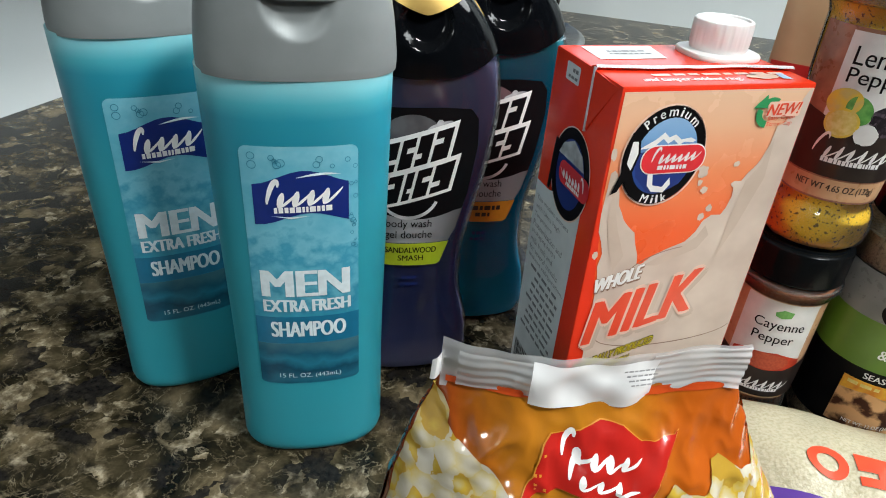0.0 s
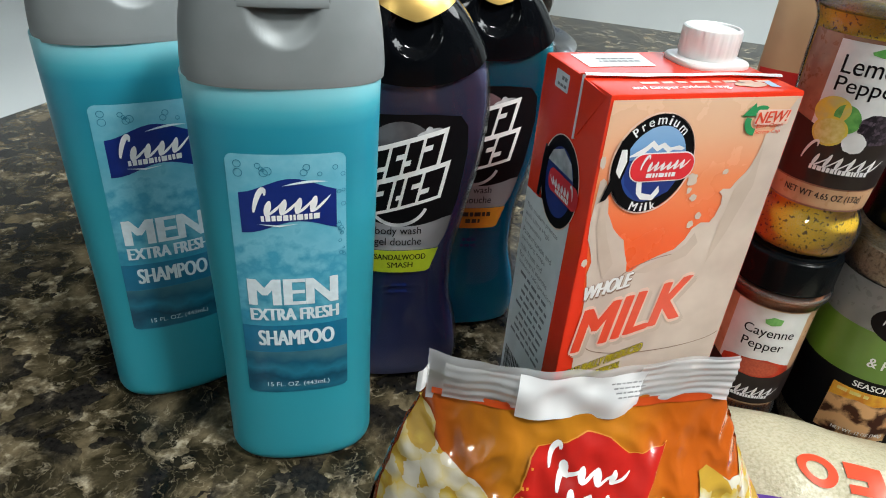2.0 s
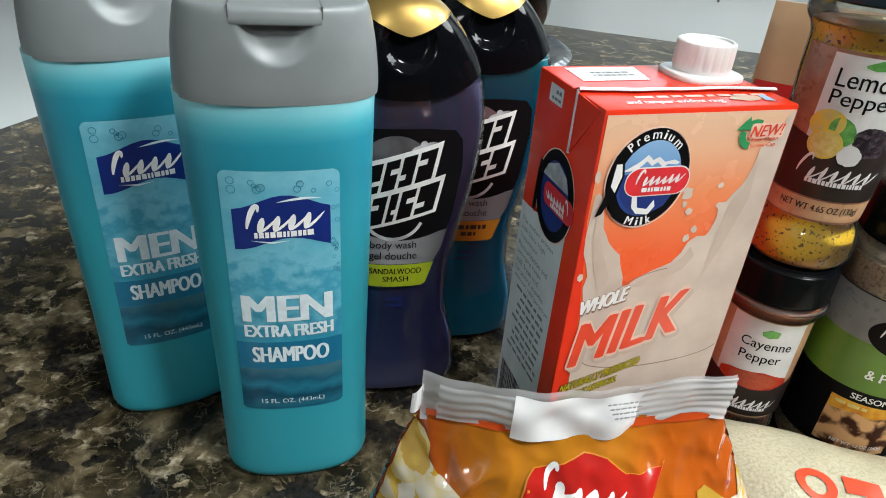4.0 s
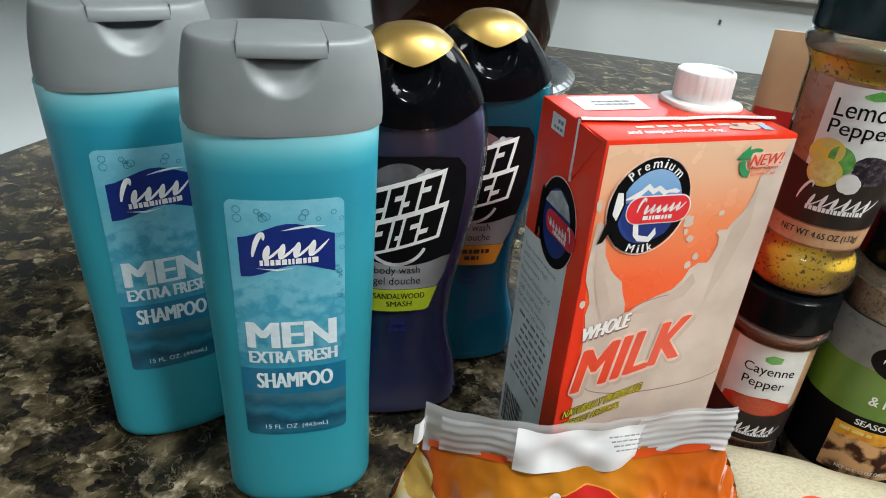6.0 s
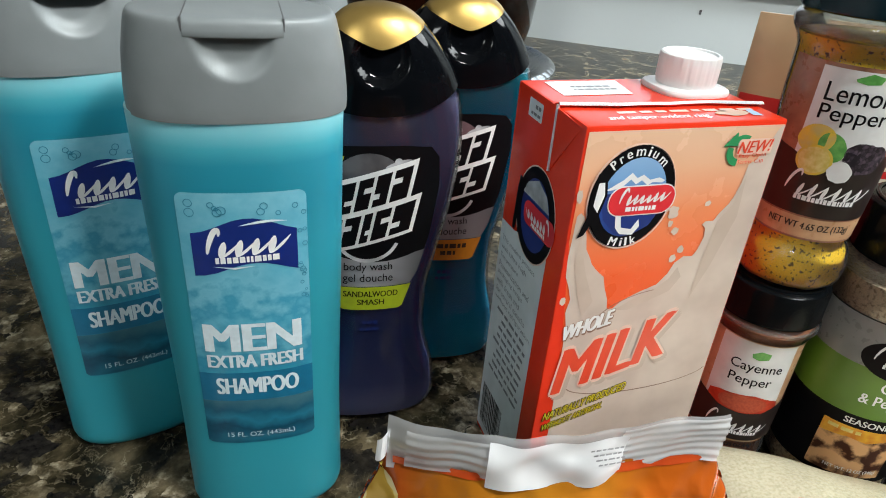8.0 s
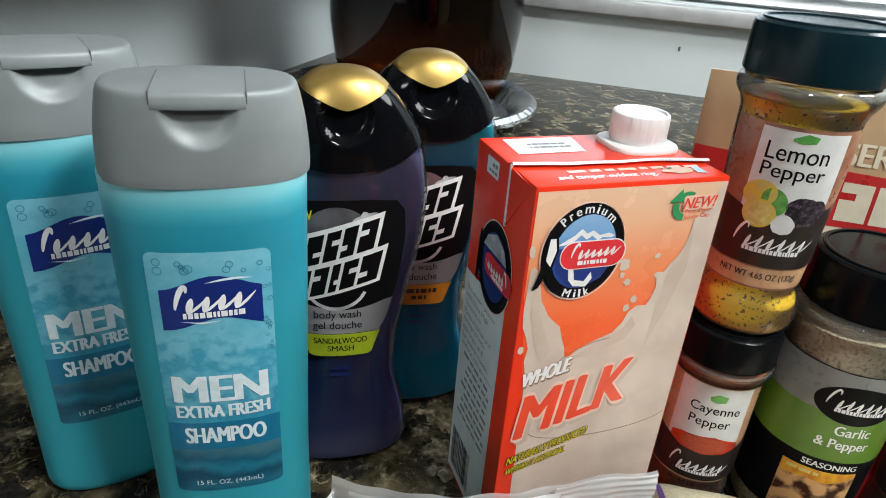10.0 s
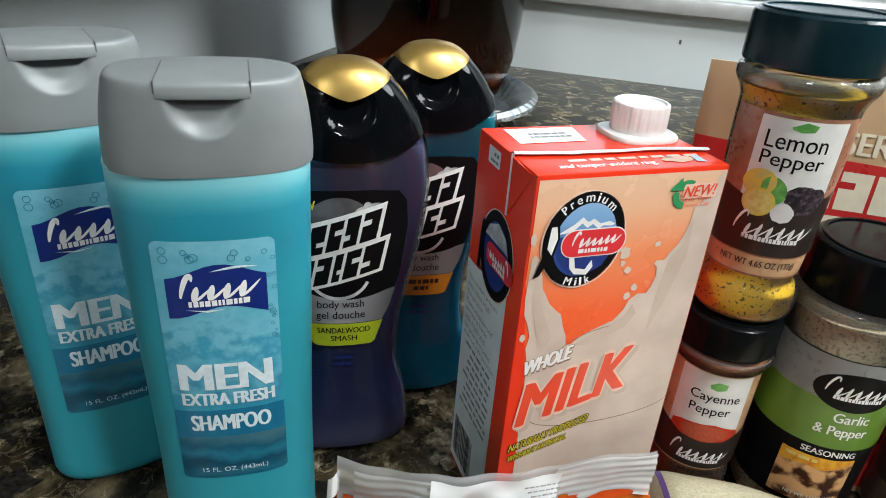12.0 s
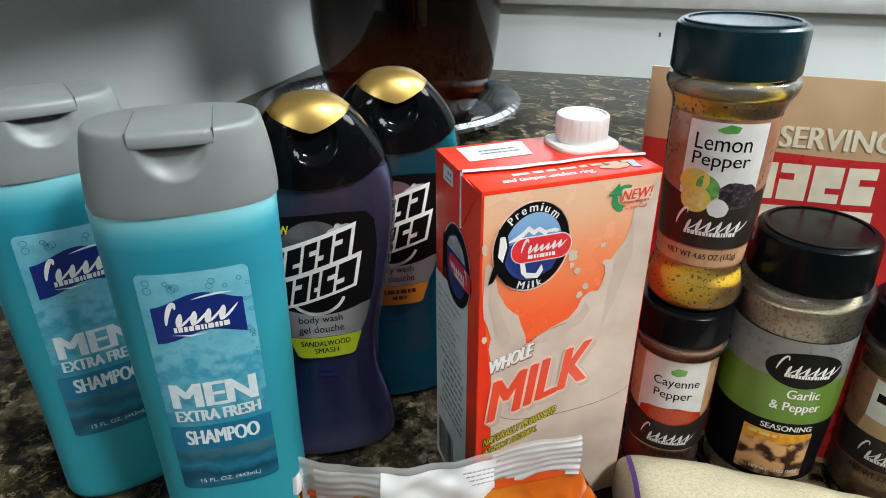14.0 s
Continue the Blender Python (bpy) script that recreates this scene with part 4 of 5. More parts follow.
shades = [[(0.0270, 0.1112), (0.034, 0.1150), (0.043, 0.1185), (0.050, 0.1235), (0.0530, 0.1290), (0.0560, 0.1240), (0.052, 0.1175), (0.043, 0.1140), (0.034, 0.1105)],
          [(0.0660, 0.149), (0.0710, 0.1560), (0.0735, 0.1680), (0.0750, 0.150), (0.0690, 0.128), (0.0630, 0.112), (0.0640, 0.132)], [(0.0050, 0.150), (0.0075, 0.141), (0.0110, 0.130), (0.0165, 0.117), (0.0130, 0.110), (0.0090, 0.120), (0.0050, 0.135)]]
printed_each("splash_shade", shades, on_front, 3, "milkdark", splash, 0.05)
printed("glass_rim", ring_shape(0.0500, 0.1010, 0.0330, 0.0185, 0.0004, 40, 100, 155), on_front, 3, "milkshadow", splash, "thin printed rim of a glass", 0.05)
printed("glass_rim", ring_shape(0.0480, 0.0735, 0.0360, 0.0085, 0.0005, 50, 185, 350), on_front, 3, "milkshadow", splash, "thin printed rim of a glass", 0.05)

# round badge: black ring, mountain picture, red bar with pale brand bars
badge = printed("badge", poly(ellipse(0.0235, 0.1620, 0.0178, 0.0208, -8)), on_front, 4, "black", front, "black oval badge with a mountain picture", 0.05)
printed("badge_rim", ring_shape(0.0235, 0.1620, 0.0184, 0.0214, 0.0007), on_front, 4, "peach", badge, step=0.05)
printed("mountain_picture", poly(ellipse(0.0240, 0.1620, 0.0135, 0.0160, -8)), on_front, 5, "sky_blue", badge, step=0.05)
ridge = [(0.0115, 0.1655), (0.0150, 0.1675), (0.0185, 0.1695), (0.0215, 0.1722), (0.0240, 0.1700), (0.0265, 0.1712), (0.0295, 0.1690), (0.0335, 0.1697), (0.0362, 0.1685), (0.0350, 0.1676), (0.0310, 0.1680), (0.0290, 0.1668), (0.0262, 0.1690), (0.0240, 0.1675), (0.0215, 0.1696), (0.0185, 0.1668), (0.0150, 0.1658)]
printed("snow_ridge", poly(ridge), on_front, 6, "white", badge, step=0.05)
printed("lower_blue", poly([(0.0105, 0.1640), (0.0372, 0.1668), (0.0368, 0.1560), (0.0335, 0.1500), (0.0270, 0.1466), (0.0190, 0.1476), (0.0130, 0.1540)]), on_front, 6, "deepblue", badge, step=0.05)
printed("horn_shape", poly([(0.0180, 0.1560), (0.0202, 0.1560), (0.0215, 0.1500), (0.0260, 0.1490), (0.0285, 0.1530), (0.0295, 0.1500), (0.0270, 0.1465), (0.0215, 0.1472), (0.0190, 0.1500)]), on_front, 7, "white", badge, step=0.05)
printed("badge_figure_shape", poly([(0.0078, 0.1725), (0.0100, 0.1735), (0.0118, 0.1700), (0.0128, 0.1640), (0.0110, 0.1560), (0.0125, 0.1490), (0.0105, 0.1480), (0.0085, 0.1530), (0.0060, 0.1480), (0.0035, 0.1470), (0.0062, 0.1560), (0.0065, 0.1660)]), on_front, 7, "black", badge, step=0.05)
printed("badge_figure_shape", poly([(0.0085, 0.1690), (0.0108, 0.1690), (0.0118, 0.1640), (0.0100, 0.1570), (0.0078, 0.1600)]), on_front, 8, "white", badge, step=0.05)
printed("brand_plate", poly(rounded(0.0135, 0.1548, 0.0424, 0.1672, 0.0058)), on_front, 8, "white", badge, step=0.05)
printed("brand_plate", poly(rounded(0.0140, 0.1553, 0.0419, 0.1667, 0.0053)), on_front, 9, "pill", badge, "red brand plate", 0.05)
printed("brand_mark", join(script_word(0.0280, 0.1628, 0.0225, 0.0072, 6, 0.05, 2, 0.15), poly(*text_bars(0.0215, 0.0345, 0.1577, 0.0018, 22, 0.0016))), on_front, 10, "white", badge, step=0.05)


def arc_word(body, cu, cv, ru, rv, a0, a1, high, flip=False):
    """Words that run along an oval, each letter as wide as it should be."""
    widths = [1.05 if ch == "m" else 0.95 if ch == "M" else 0.28 if ch in "il" else 0.45 if ch == "r" else 0.62 for ch in body]
    gap, out, run = 0.16, [], 0.0
    total = sum(widths) + gap * (len(body) - 1)
    for ch, w in zip(body, widths):
        a = radians(a0 + (a1 - a0) * (run + w / 2) / total)
        run += w + gap
        tall = 1.0 if ch in "PMilk" else 0.72
        bm = letters(ch, 0, (tall - 1) * high / 2, w * high, tall * high, bold=0.035)
        turn = a + math.pi / 2 if flip else a - math.pi / 2
        bmesh.ops.rotate(bm, verts=bm.verts, cent=(0, 0, 0), matrix=Matrix.Rotation(turn, 3, "Z"))
        bmesh.ops.translate(bm, verts=bm.verts, vec=(cu + ru * math.cos(a), cv + rv * math.sin(a), 0))
        out.append(bm)
    return join(*out)


printed("lettering", arc_word("Premium", 0.0238, 0.1620, 0.0156, 0.0184, 138, 42, 0.0036), on_front, 6, "white", badge, step=0.05)
printed("lettering", arc_word("Milk", 0.0235, 0.1620, 0.0156, 0.0184, 246, 292, 0.0036, True), on_front, 6, "white", badge, step=0.05)

printed("lettering", letters("WHOLE", 0.0168, 0.1050, 0.0215, 0.0074, 0.27, 0.12, 0.09, True), on_front, 3, "milkshadow", front, step=0.05)
printed("lettering", letters("WHOLE", 0.0165, 0.1054, 0.0225, 0.0074, 0.27, 0.12, 0.06), on_front, 4, "white", front, step=0.05)
printed("lettering_shade", letters("MILK", 0.0350, 0.0872, 0.0510, 0.0235, 0.27, 0.13, 0.085, True), on_front, 4, "milkdark", front, step=0.05)
printed("lettering_rim", letters("MILK", 0.0330, 0.0890, 0.0510, 0.0235, 0.27, 0.13, 0.080, True), on_front, 5, "peach", front, step=0.05)
printed("lettering", letters("MILK", 0.0330, 0.0890, 0.0530, 0.0235, 0.27, 0.13, 0.045), on_front, 6, "orange", front, step=0.05)
printed("lettering_rim", letters("NATURALLY PRODUCED", 0.0234, 0.0632, 0.0385, 0.0046, 0.29, 0.15, 0.085, True), on_front, 4, "black", front, step=0.05)
printed("lettering", letters("NATURALLY PRODUCED", 0.0234, 0.0633, 0.0385, 0.0046, 0.29, 0.15, 0.012), on_front, 5, "yellow", front, step=0.05)
printed("lettering_rim", letters("WITHOUT ARTIFICIAL", 0.0185, 0.0553, 0.0290, 0.0038, 0.29, 0.15, 0.085, True), on_front, 4, "black", front, step=0.05)
printed("lettering", letters("WITHOUT ARTIFICIAL", 0.0185, 0.0554, 0.0290, 0.0038, 0.29, 0.15, 0.012), on_front, 5, "yellow", front, step=0.05)
printed("round_arrow", join(ring_shape(0.0668, 0.1785, 0.0062, 0.0062, 0.0026, 24, 60, 150), ring_shape(0.0668, 0.1785, 0.0062, 0.0062, 0.0028, 24, 165, 265)), on_front, 4, "green", front, "green circular arrow", 0.05)
printed("arrow_head", poly([(0.0633, 0.1860), (0.0583, 0.1805), (0.0649, 0.1805)]), on_front, 5, "green", front, step=0.05)
printed("lettering_rim", poly(rounded(0.0650, 0.1767, 0.0810, 0.1830, 0.001)), on_front, 5, "peach", front, step=0.05)
printed("lettering", letters("NEW!", 0.0730, 0.1800, 0.0148, 0.0048, 0.05, 0.2, 0.03), on_front, 6, "orange", front, step=0.05)
printed("lettering", join(letters("Easy Open", 0.0728, 0.1763, 0.0125, 0.0022, 0.03), letters("Screw Cap", 0.0726, 0.1738, 0.0120, 0.0022, 0.03)), on_front, 6, "orange", front, step=0.05)

# side: grey panel with small writing, barcode and the badge again
side = printed("side_panel", poly([(0.0120, 0.0030), (0.0575, 0.0030), (0.0575, 0.1270), (0.0440, 0.1275), (0.0120, 0.1365)]), on_side, 0, "panel", carton, "pale grey side panel with small print", 0.05)
def on_side_words(u, v, lift):
    return (-lift, CD - u, v)


words = ("This modern process", "with Ultra High", "Temperature", "Pasteurization and", "packaging keeps", "milk fresh and", "for several months", "without refrigeration.")
for k, body in enumerate(words):
    wide = 0.00185 * len(body)
    printed("lettering", letters(body, 0.0040 + wide / 2, 0.1190 - 0.0045 * k, wide, 0.0030), on_side_words, 1, "greytext", side, step=0.05)
rows = []
for k in range(len(words), 17):
    rows += text_bars(0.0165 + 0.0012 * (k % 3), 0.0520 - 0.002 * ((k * 7) % 4), 0.1190 - 0.0045 * k, 0.0017, 40 + k, 0.0050)
printed("small_print", poly(*rows), on_side, 1, "greytext", side, step=0.05)
rnd = random.Random(2)
bars, u = [], 0.0300
while u < 0.0540:
    w = rnd.choice((0.0004, 0.0008, 0.0012))
    bars.append(quad(u, 0.0080, u + w, 0.0330))
    u += w + rnd.choice((0.0004, 0.0008))
printed_each("barcode_bar", bars, on_side, 1, "black", side, 0.05)
sb = printed("badge", poly(ellipse(0.0265, 0.1430, 0.0175, 0.0205)), on_side, 3, "black", carton, "black oval badge on the side", 0.05)
printed("badge_rim", ring_shape(0.0265, 0.1430, 0.0181, 0.0211, 0.0006), on_side, 3, "peach", sb, step=0.05)
printed("mountain_picture", poly(ellipse(0.0265, 0.1430, 0.0130, 0.0158)), on_side, 4, "deepblue", sb, step=0.05)
printed("mountain_picture", poly([(0.0145, 0.1490), (0.0390, 0.1490), (0.0355, 0.1545), (0.0265, 0.1585), (0.0180, 0.1550)]), on_side, 5, "glint", sb, step=0.05)
printed("brand_plate", poly(rounded(0.0075, 0.1370, 0.0360, 0.1475, 0.0045)), on_side, 6, "pill", sb, step=0.05)
printed("brand_mark", join(script_word(0.0220, 0.1432, 0.0235, 0.0072, 6, 0.0, 2, 0.15), poly(*text_bars(0.015, 0.028, 0.1388, 0.0018, 32, 0.0016))), on_side, 7, "white", sb, step=0.05)
printed("badge_figure_shape", poly([(0.0400, 0.1540), (0.0430, 0.1545), (0.0440, 0.1480), (0.0450, 0.1290), (0.0425, 0.1290), (0.0410, 0.1370), (0.0395, 0.1290), (0.0375, 0.1300), (0.0390, 0.1430)]), on_side, 7, "black", sb, step=0.05)
printed("side_tag", poly(rounded(0.0330, 0.1795, 0.0455, 0.1870, 0.0008)), on_side, 0, "panel", carton, step=0.05)
printed("side_tag_print", poly(*text_bars(0.0345, 0.0395, 0.1845, 0.0016, 5, 0.002), *text_bars(0.0345, 0.0440, 0.1815, 0.0012, 6, 0.002)), on_side, 1, "greytext", carton, step=0.05)

# top: folded seam with its pale edge, date label, screw cap
seam_base = curve([(-0.0006, 0.0222), (0.012, 0.0214), (0.030, 0.0198), (0.050, 0.0186), (0.066, 0.0192), (0.0855, 0.0170)])
seam_line = [(x, seam_base(x) + 0.0005 * noise.noise(Vector((x * 130, 2.0, 0.5)))) for x in (-0.0006 + 0.0861 * k / 120 for k in range(121))]
loops = [[(x, y, CH - 0.0004), (x, y - 0.0018 - 0.0008 * math.sin(x * 90), CH + 0.0013), (x, y - 0.0012 - 0.0006 * math.sin(x * 90), CH + 0.0019), (x, y + 0.0022, CH + 0.0006)] for x, y in seam_line]
seam = part("seam", rings(loops), "red", carton, "folded top seam with pale edge")
loops = [[(x, y - 0.0025 - 0.0008 * math.sin(x * 90) + t, CH + 0.0012), (x, y - 0.0023 - 0.0008 * math.sin(x * 90) + t, CH + 0.0017), (x, y - 0.0014 - 0.0006 * math.sin(x * 90), CH + 0.0021), (x, y - 0.0014, CH + 0.0014)] for (x, y), t in zip(seam_line, [0.0, 0.0003] * 61)]
part("seam_edge", rings(loops), "panel", seam)
part("seam_edge", block(-0.0012, 0.0206, 0.1650, -0.0001, 0.0216, CH + 0.0012, 0.0003), "panel", seam)
part("side_fold", rings([[(-0.0001, 0.0207, 0.1655), (-0.0008, 0.0202, 0.1660), (-0.0001, 0.0040, 0.1870)], [(-0.0001, 0.0207, CH), (-0.0010, 0.0200, CH), (-0.0001, 0.0020, CH - 0.0015)]]), "red", carton)
tab = printed("date_label", poly([(0.0085, 0.0345), (0.0395, 0.0350), (0.0425, 0.0545), (0.0090, 0.0540)]), on_top, 0, "paperwhite", carton, "white date label with unreadable print", 0.05)
printed("date_print", poly(*text_bars(0.0170, 0.0360, 0.0460, 0.0020, 71, 0.0022), *text_bars(0.0165, 0.0360, 0.0420, 0.0018, 72, 0.0022)), on_top, 1, "greytext", tab, step=0.05)
printed("lettering", letters("and tamper-evident ring.", 0.0335, 0.0062, 0.0430, 0.0050, -0.01, 0.2, 0.03), on_top, 0, "white", carton, step=0.05)
printed("lettering", poly(*text_bars(0.0190, 0.0800, 0.0125, 0.0024, 77, 0.006)), on_top, 0, "peach", carton, step=0.05)
printed("hand_shape_print", poly(blob(0.0660, 0.0085, 0.0070, 0.0032, 4), [(0.0600, 0.0110), (0.0650, 0.0115), (0.0640, 0.0095)]), on_top, 1, "skin", carton, step=0.05)
printed("sleeve_print", poly([(0.0730, 0.0050), (0.0770, 0.0040), (0.0775, 0.0120), (0.0740, 0.0110)]), on_top, 1, "sky_blue", carton, step=0.05)

spout = part("spout_flange", rings([[(0.0678 + x, 0.0412 + y, CH + z) for x, y, z in oval(0.0162 * f, 0.0148 * f, 3.2, z)] for f, z in ((0.99, 0.0), (1.0, 0.0005), (1.0, 0.0014), (0.97, 0.0021), (0.90, 0.0023))]), "whitecap", carton, "white plastic spout flange")
bmesh_cap = []
for r, z in [(0.0119, 0.0022), (0.0121, 0.0030), (0.0121, 0.0040), (0.0125, 0.0046), (0.0125, 0.0132), (0.0122, 0.0144), (0.0115, 0.0149), (0.0107, 0.0148), (0.0103, 0.0140), (0.0035, 0.0138)]:
    loop = []
    for k in range(120):
        a = 2 * math.pi * k / 120
        rr = r - (0.00045 if (0.0045 < z < 0.0138 and k % 6 == 0) else 0.0)
        loop.append((0.0680 + rr * math.cos(a), 0.0420 + rr * math.sin(a), CH + z))
    bmesh_cap.append(loop)
part("screw_cap", rings(bmesh_cap), "whitecap", spout, "white ribbed screw cap")


# ---- spice jars ----
def spice_jar(m, label, prof, fill, fill_mat, cap_prof, cap_mat, name="spice_jar"):
    """A clear jar with contents and a black flip cap. prof: (radius, height) pairs from the base up."""
    t = thing(name, label, "spice jar", m, "spice jars")
    radius = curve([(z, r) for r, z in prof])
    zs = sorted({round(prof[0][1] + (prof[-1][1] - prof[0][1]) * k / 60, 5) for k in range(61)} | {z for _, z in prof})
    part("jar", turned([(radius(z), z) for z in zs]), "jarclear", t, "clear plastic jar")
    z1 = fill
    inner = [(radius(z) - 0.0012, max(z, prof[0][1] + 0.0015)) for z in zs if z < z1]
    bm = turned(inner + [(inner[-1][0], z1)])
    bmesh.ops.translate(bm, verts=[v for v in bm.verts if abs(v.co.z - z1) < 1e-6], vec=(0, 0, 0.0))
    part("contents", bm, fill_mat, t)
    part("neck_liner", turned([(radius(z) - 0.0010, z) for z in zs if fill + 0.0004 < z < prof[-1][1] - 0.0006], 64, False, False), "dusthaze", t, "dusty clear neck with highlights put in as haze")
    cap = part("cap", ribbed(cap_prof), cap_mat, t, "black plastic flip cap")
    r, z = cap_prof[-3]
    part("cap_lip", ring_lip(r * 0.99, cap_prof[-1][1]), cap_mat, cap)

    def where(u, v, lift):
        rr = radius(v) + lift
        a = u / radius(v) - math.pi / 2
        return (rr * math.cos(a), rr * math.sin(a), v)

    return t, where


def ribbed(profile, segs=96):
    loops = []
    for n, (r, z) in enumerate(profile):
        loops.append([((r - (0.0003 if 1 < n < len(profile) - 3 and k % 2 else 0)) * math.cos(2 * math.pi * k / segs), (r - (0.0003 if 1 < n < len(profile) - 3 and k % 2 else 0)) * math.sin(2 * math.pi * k / segs), z) for k in range(segs)])
    return rings(loops)


def ring_lip(r, z):
    return turned([(r - 0.004, z - 0.0004), (r - 0.0040, z + 0.0006), (r - 0.0030, z + 0.0009), (r - 0.0022, z + 0.0006), (r - 0.0022, z - 0.0004)], 64, False, False)


def wrap(r0, v0, v1, span):
    """A rectangle that wraps round the jar, span metres to each side."""
    return poly(quad(-span, v0, span, v1))


FACE = -45      # the jars' labels look this way

cay_prof = [(0.0185, 0), (0.0205, 0.002), (0.0212, 0.006), (0.0210, 0.014), (0.0203, 0.020), (0.0208, 0.028), (0.0212, 0.06), (0.0212, 0.081), (0.0232, 0.0868), (0.0246, 0.0898), (0.0246, 0.0920), (0.0225, 0.0935)]
cay_cap = [(0.0230, 0.0935), (0.0236, 0.0942), (0.0238, 0.0948), (0.0236, 0.1092), (0.0232, 0.1108), (0.0222, 0.1117), (0.0200, 0.1119)]
jar, where = spice_jar(pose(0.1222, 0.0120, 0, 0, 0, FACE + 10), "small cayenne pepper jar with black cap, carrying another jar", cay_prof, 0.0895, "cayenne", cay_cap, "capplastic")
lab = printed("label", wrap(0.0212, 0.0235, 0.0845, 0.0290), where, 0, "tanlabel", jar, "brown wrap-round label")
printed("white_panel", poly([(-0.0185, 0.0460), (0.0168, 0.0460), (0.0168, 0.0838), (-0.0185, 0.0838)]), where, 1, "paperwhite", lab)
printed("chili_picture", poly([(-0.0175, 0.0420), (0.0185, 0.0420), (0.0170, 0.0500), (0.009, 0.0525), (0.004, 0.0540), (-0.004, 0.0530), (-0.012, 0.0520), (-0.0165, 0.0500)]), where, 2, "chili", lab)
printed("powder_picture", poly(ellipse(0.0, 0.0480, 0.0115, 0.0050)), where, 3, "chilipow", lab)
printed("dark_band", poly([(-0.029, 0.0250), (0.029, 0.0250), (0.029, 0.0500), (0.018, 0.0470), (0.010, 0.0435), (0.0, 0.0425), (-0.010, 0.0435), (-0.018, 0.0470), (-0.029, 0.0500)]), where, 4, "darkprint", lab)
printed("leaf_print", poly([(-0.0035, 0.0775), (0.0, 0.0797), (0.0045, 0.0790), (0.0040, 0.0758), (0.0, 0.0746), (-0.0030, 0.0755)]), where, 2, "leaf", lab)
printed("lettering", letters("Cayenne", 0.0005, 0.0695, 0.0235, 0.0068, 0.0, 0.0, 0.005), where, 2, "black", lab)
printed("lettering", letters("Pepper", -0.0005, 0.0615, 0.0195, 0.0068, 0.0, 0.0, 0.005), where, 2, "black", lab)
printed("lettering", letters("NET WT 2.25 OZ (64g)", 0.0, 0.0205, 0.0250, 0.0030, 0, 0, 0.02), where, 0, "darkprint", lab)


def script_mark(where, parent, cu, cv, wide, layer):
    """Stands in for a pale script brand mark: a capital loop, a running wave and small capitals as bars."""
    mark = script_word(cu, cv + wide * 0.02, wide, wide * 0.34, 6, 0.02, 8, 0.10)
    lines = poly(*text_bars(cu - wide * 0.30, cu + wide * 0.36, cv - wide * 0.155, wide * 0.062, 11, wide * 0.035))
    return printed("brand_mark", join(mark, lines), where, layer, "white", parent, "pale brand mark")


script_mark(where, lab, 0.0, 0.0345, 0.031, 5)

lem_prof = [(0.0180, 0.0048), (0.0205, 0.0062), (0.0230, 0.0095), (0.0236, 0.0145), (0.0228, 0.0210), (0.0202, 0.027), (0.0205, 0.032), (0.0222, 0.060), (0.0236, 0.090), (0.0238, 0.104), (0.0252, 0.1085), (0.0276, 0.1125), (0.0282, 0.1155), (0.0270, 0.1180), (0.0245, 0.1192)]
lem_cap = [(0.0262, 0.1192), (0.0270, 0.1198), (0.0273, 0.1204), (0.0273, 0.1372), (0.0269, 0.1390), (0.0258, 0.1400), (0.0225, 0.1402)]
LZ = 0.1072
jar, where = spice_jar(pose(0.1246, 0.0129, LZ, 0, 0, FACE + 8), "tall lemon pepper jar with blue-black cap, standing on a smaller jar", lem_prof, 0.1105, "lemonspice", lem_cap, "navycap")
lab = printed("label", wrap(0.022, 0.0300, 0.1030, 0.0310), where, 0, "woodlabel", jar, "brown printed wrap-round label")
printed("white_panel", poly(quad(-0.0160, 0.0520, 0.0185, 0.1015)), where, 1, "paperwhite", lab)
printed("dark_band", poly([(-0.031, 0.0410), (0.031, 0.0410), (0.031, 0.0710), (0.0185, 0.0690), (0.006, 0.0640), (-0.008, 0.0640), (-0.0165, 0.0670), (-0.031, 0.0700)]), where, 2, "darkprint", lab)
printed("tan_band", poly(quad(-0.031, 0.0310, 0.031, 0.0402)), where, 1, "tanlabel", lab)
printed("leaf_print", poly([(-0.004, 0.0985), (0.001, 0.1010), (0.0055, 0.1000), (0.0045, 0.0975), (0.0, 0.0968), (-0.0035, 0.0975)]), where, 2, "leaf", lab)
printed("lettering", letters("Lemon", -0.0005, 0.0925, 0.0238, 0.0072, 0, 0, 0.006), where, 2, "black", lab)
printed("lettering", letters("Pepper", -0.0002, 0.0838, 0.0245, 0.0080, 0, 0, 0.006), where, 2, "black", lab)
printed("lemon_picture", poly(ellipse(-0.0098, 0.0738, 0.0068, 0.0058, 20)), where, 3, "lemon", lab)
printed("lime_picture", poly(ellipse(-0.0035, 0.0715, 0.0048, 0.0062, 30)), where, 3, "leaf", lab)
printed("pepper_picture", poly(blob(0.0095, 0.0685, 0.0085, 0.0068, 3, 0.2)), where, 3, "peppercorn", lab)
printed("lemon_half_picture", poly(ellipse(-0.0080, 0.0652, 0.0066, 0.0064)), where, 4, "lemon", lab)
printed("lemon_half_picture", poly(ellipse(-0.0080, 0.0652, 0.0056, 0.0054)), where, 5, "lemonflesh", lab)
printed("garlic_picture", poly(blob(0.0020, 0.0620, 0.0046, 0.0042, 5, 0.15)), where, 5, "paperwhite", lab)
script_mark(where, lab, 0.0, 0.0540, 0.034, 6)
printed("lettering", letters("NET WT 4.65 OZ (132g)", -0.0005, 0.0360, 0.0330, 0.0040, 0, 0, 0.02), where, 2, "darkprint", lab)

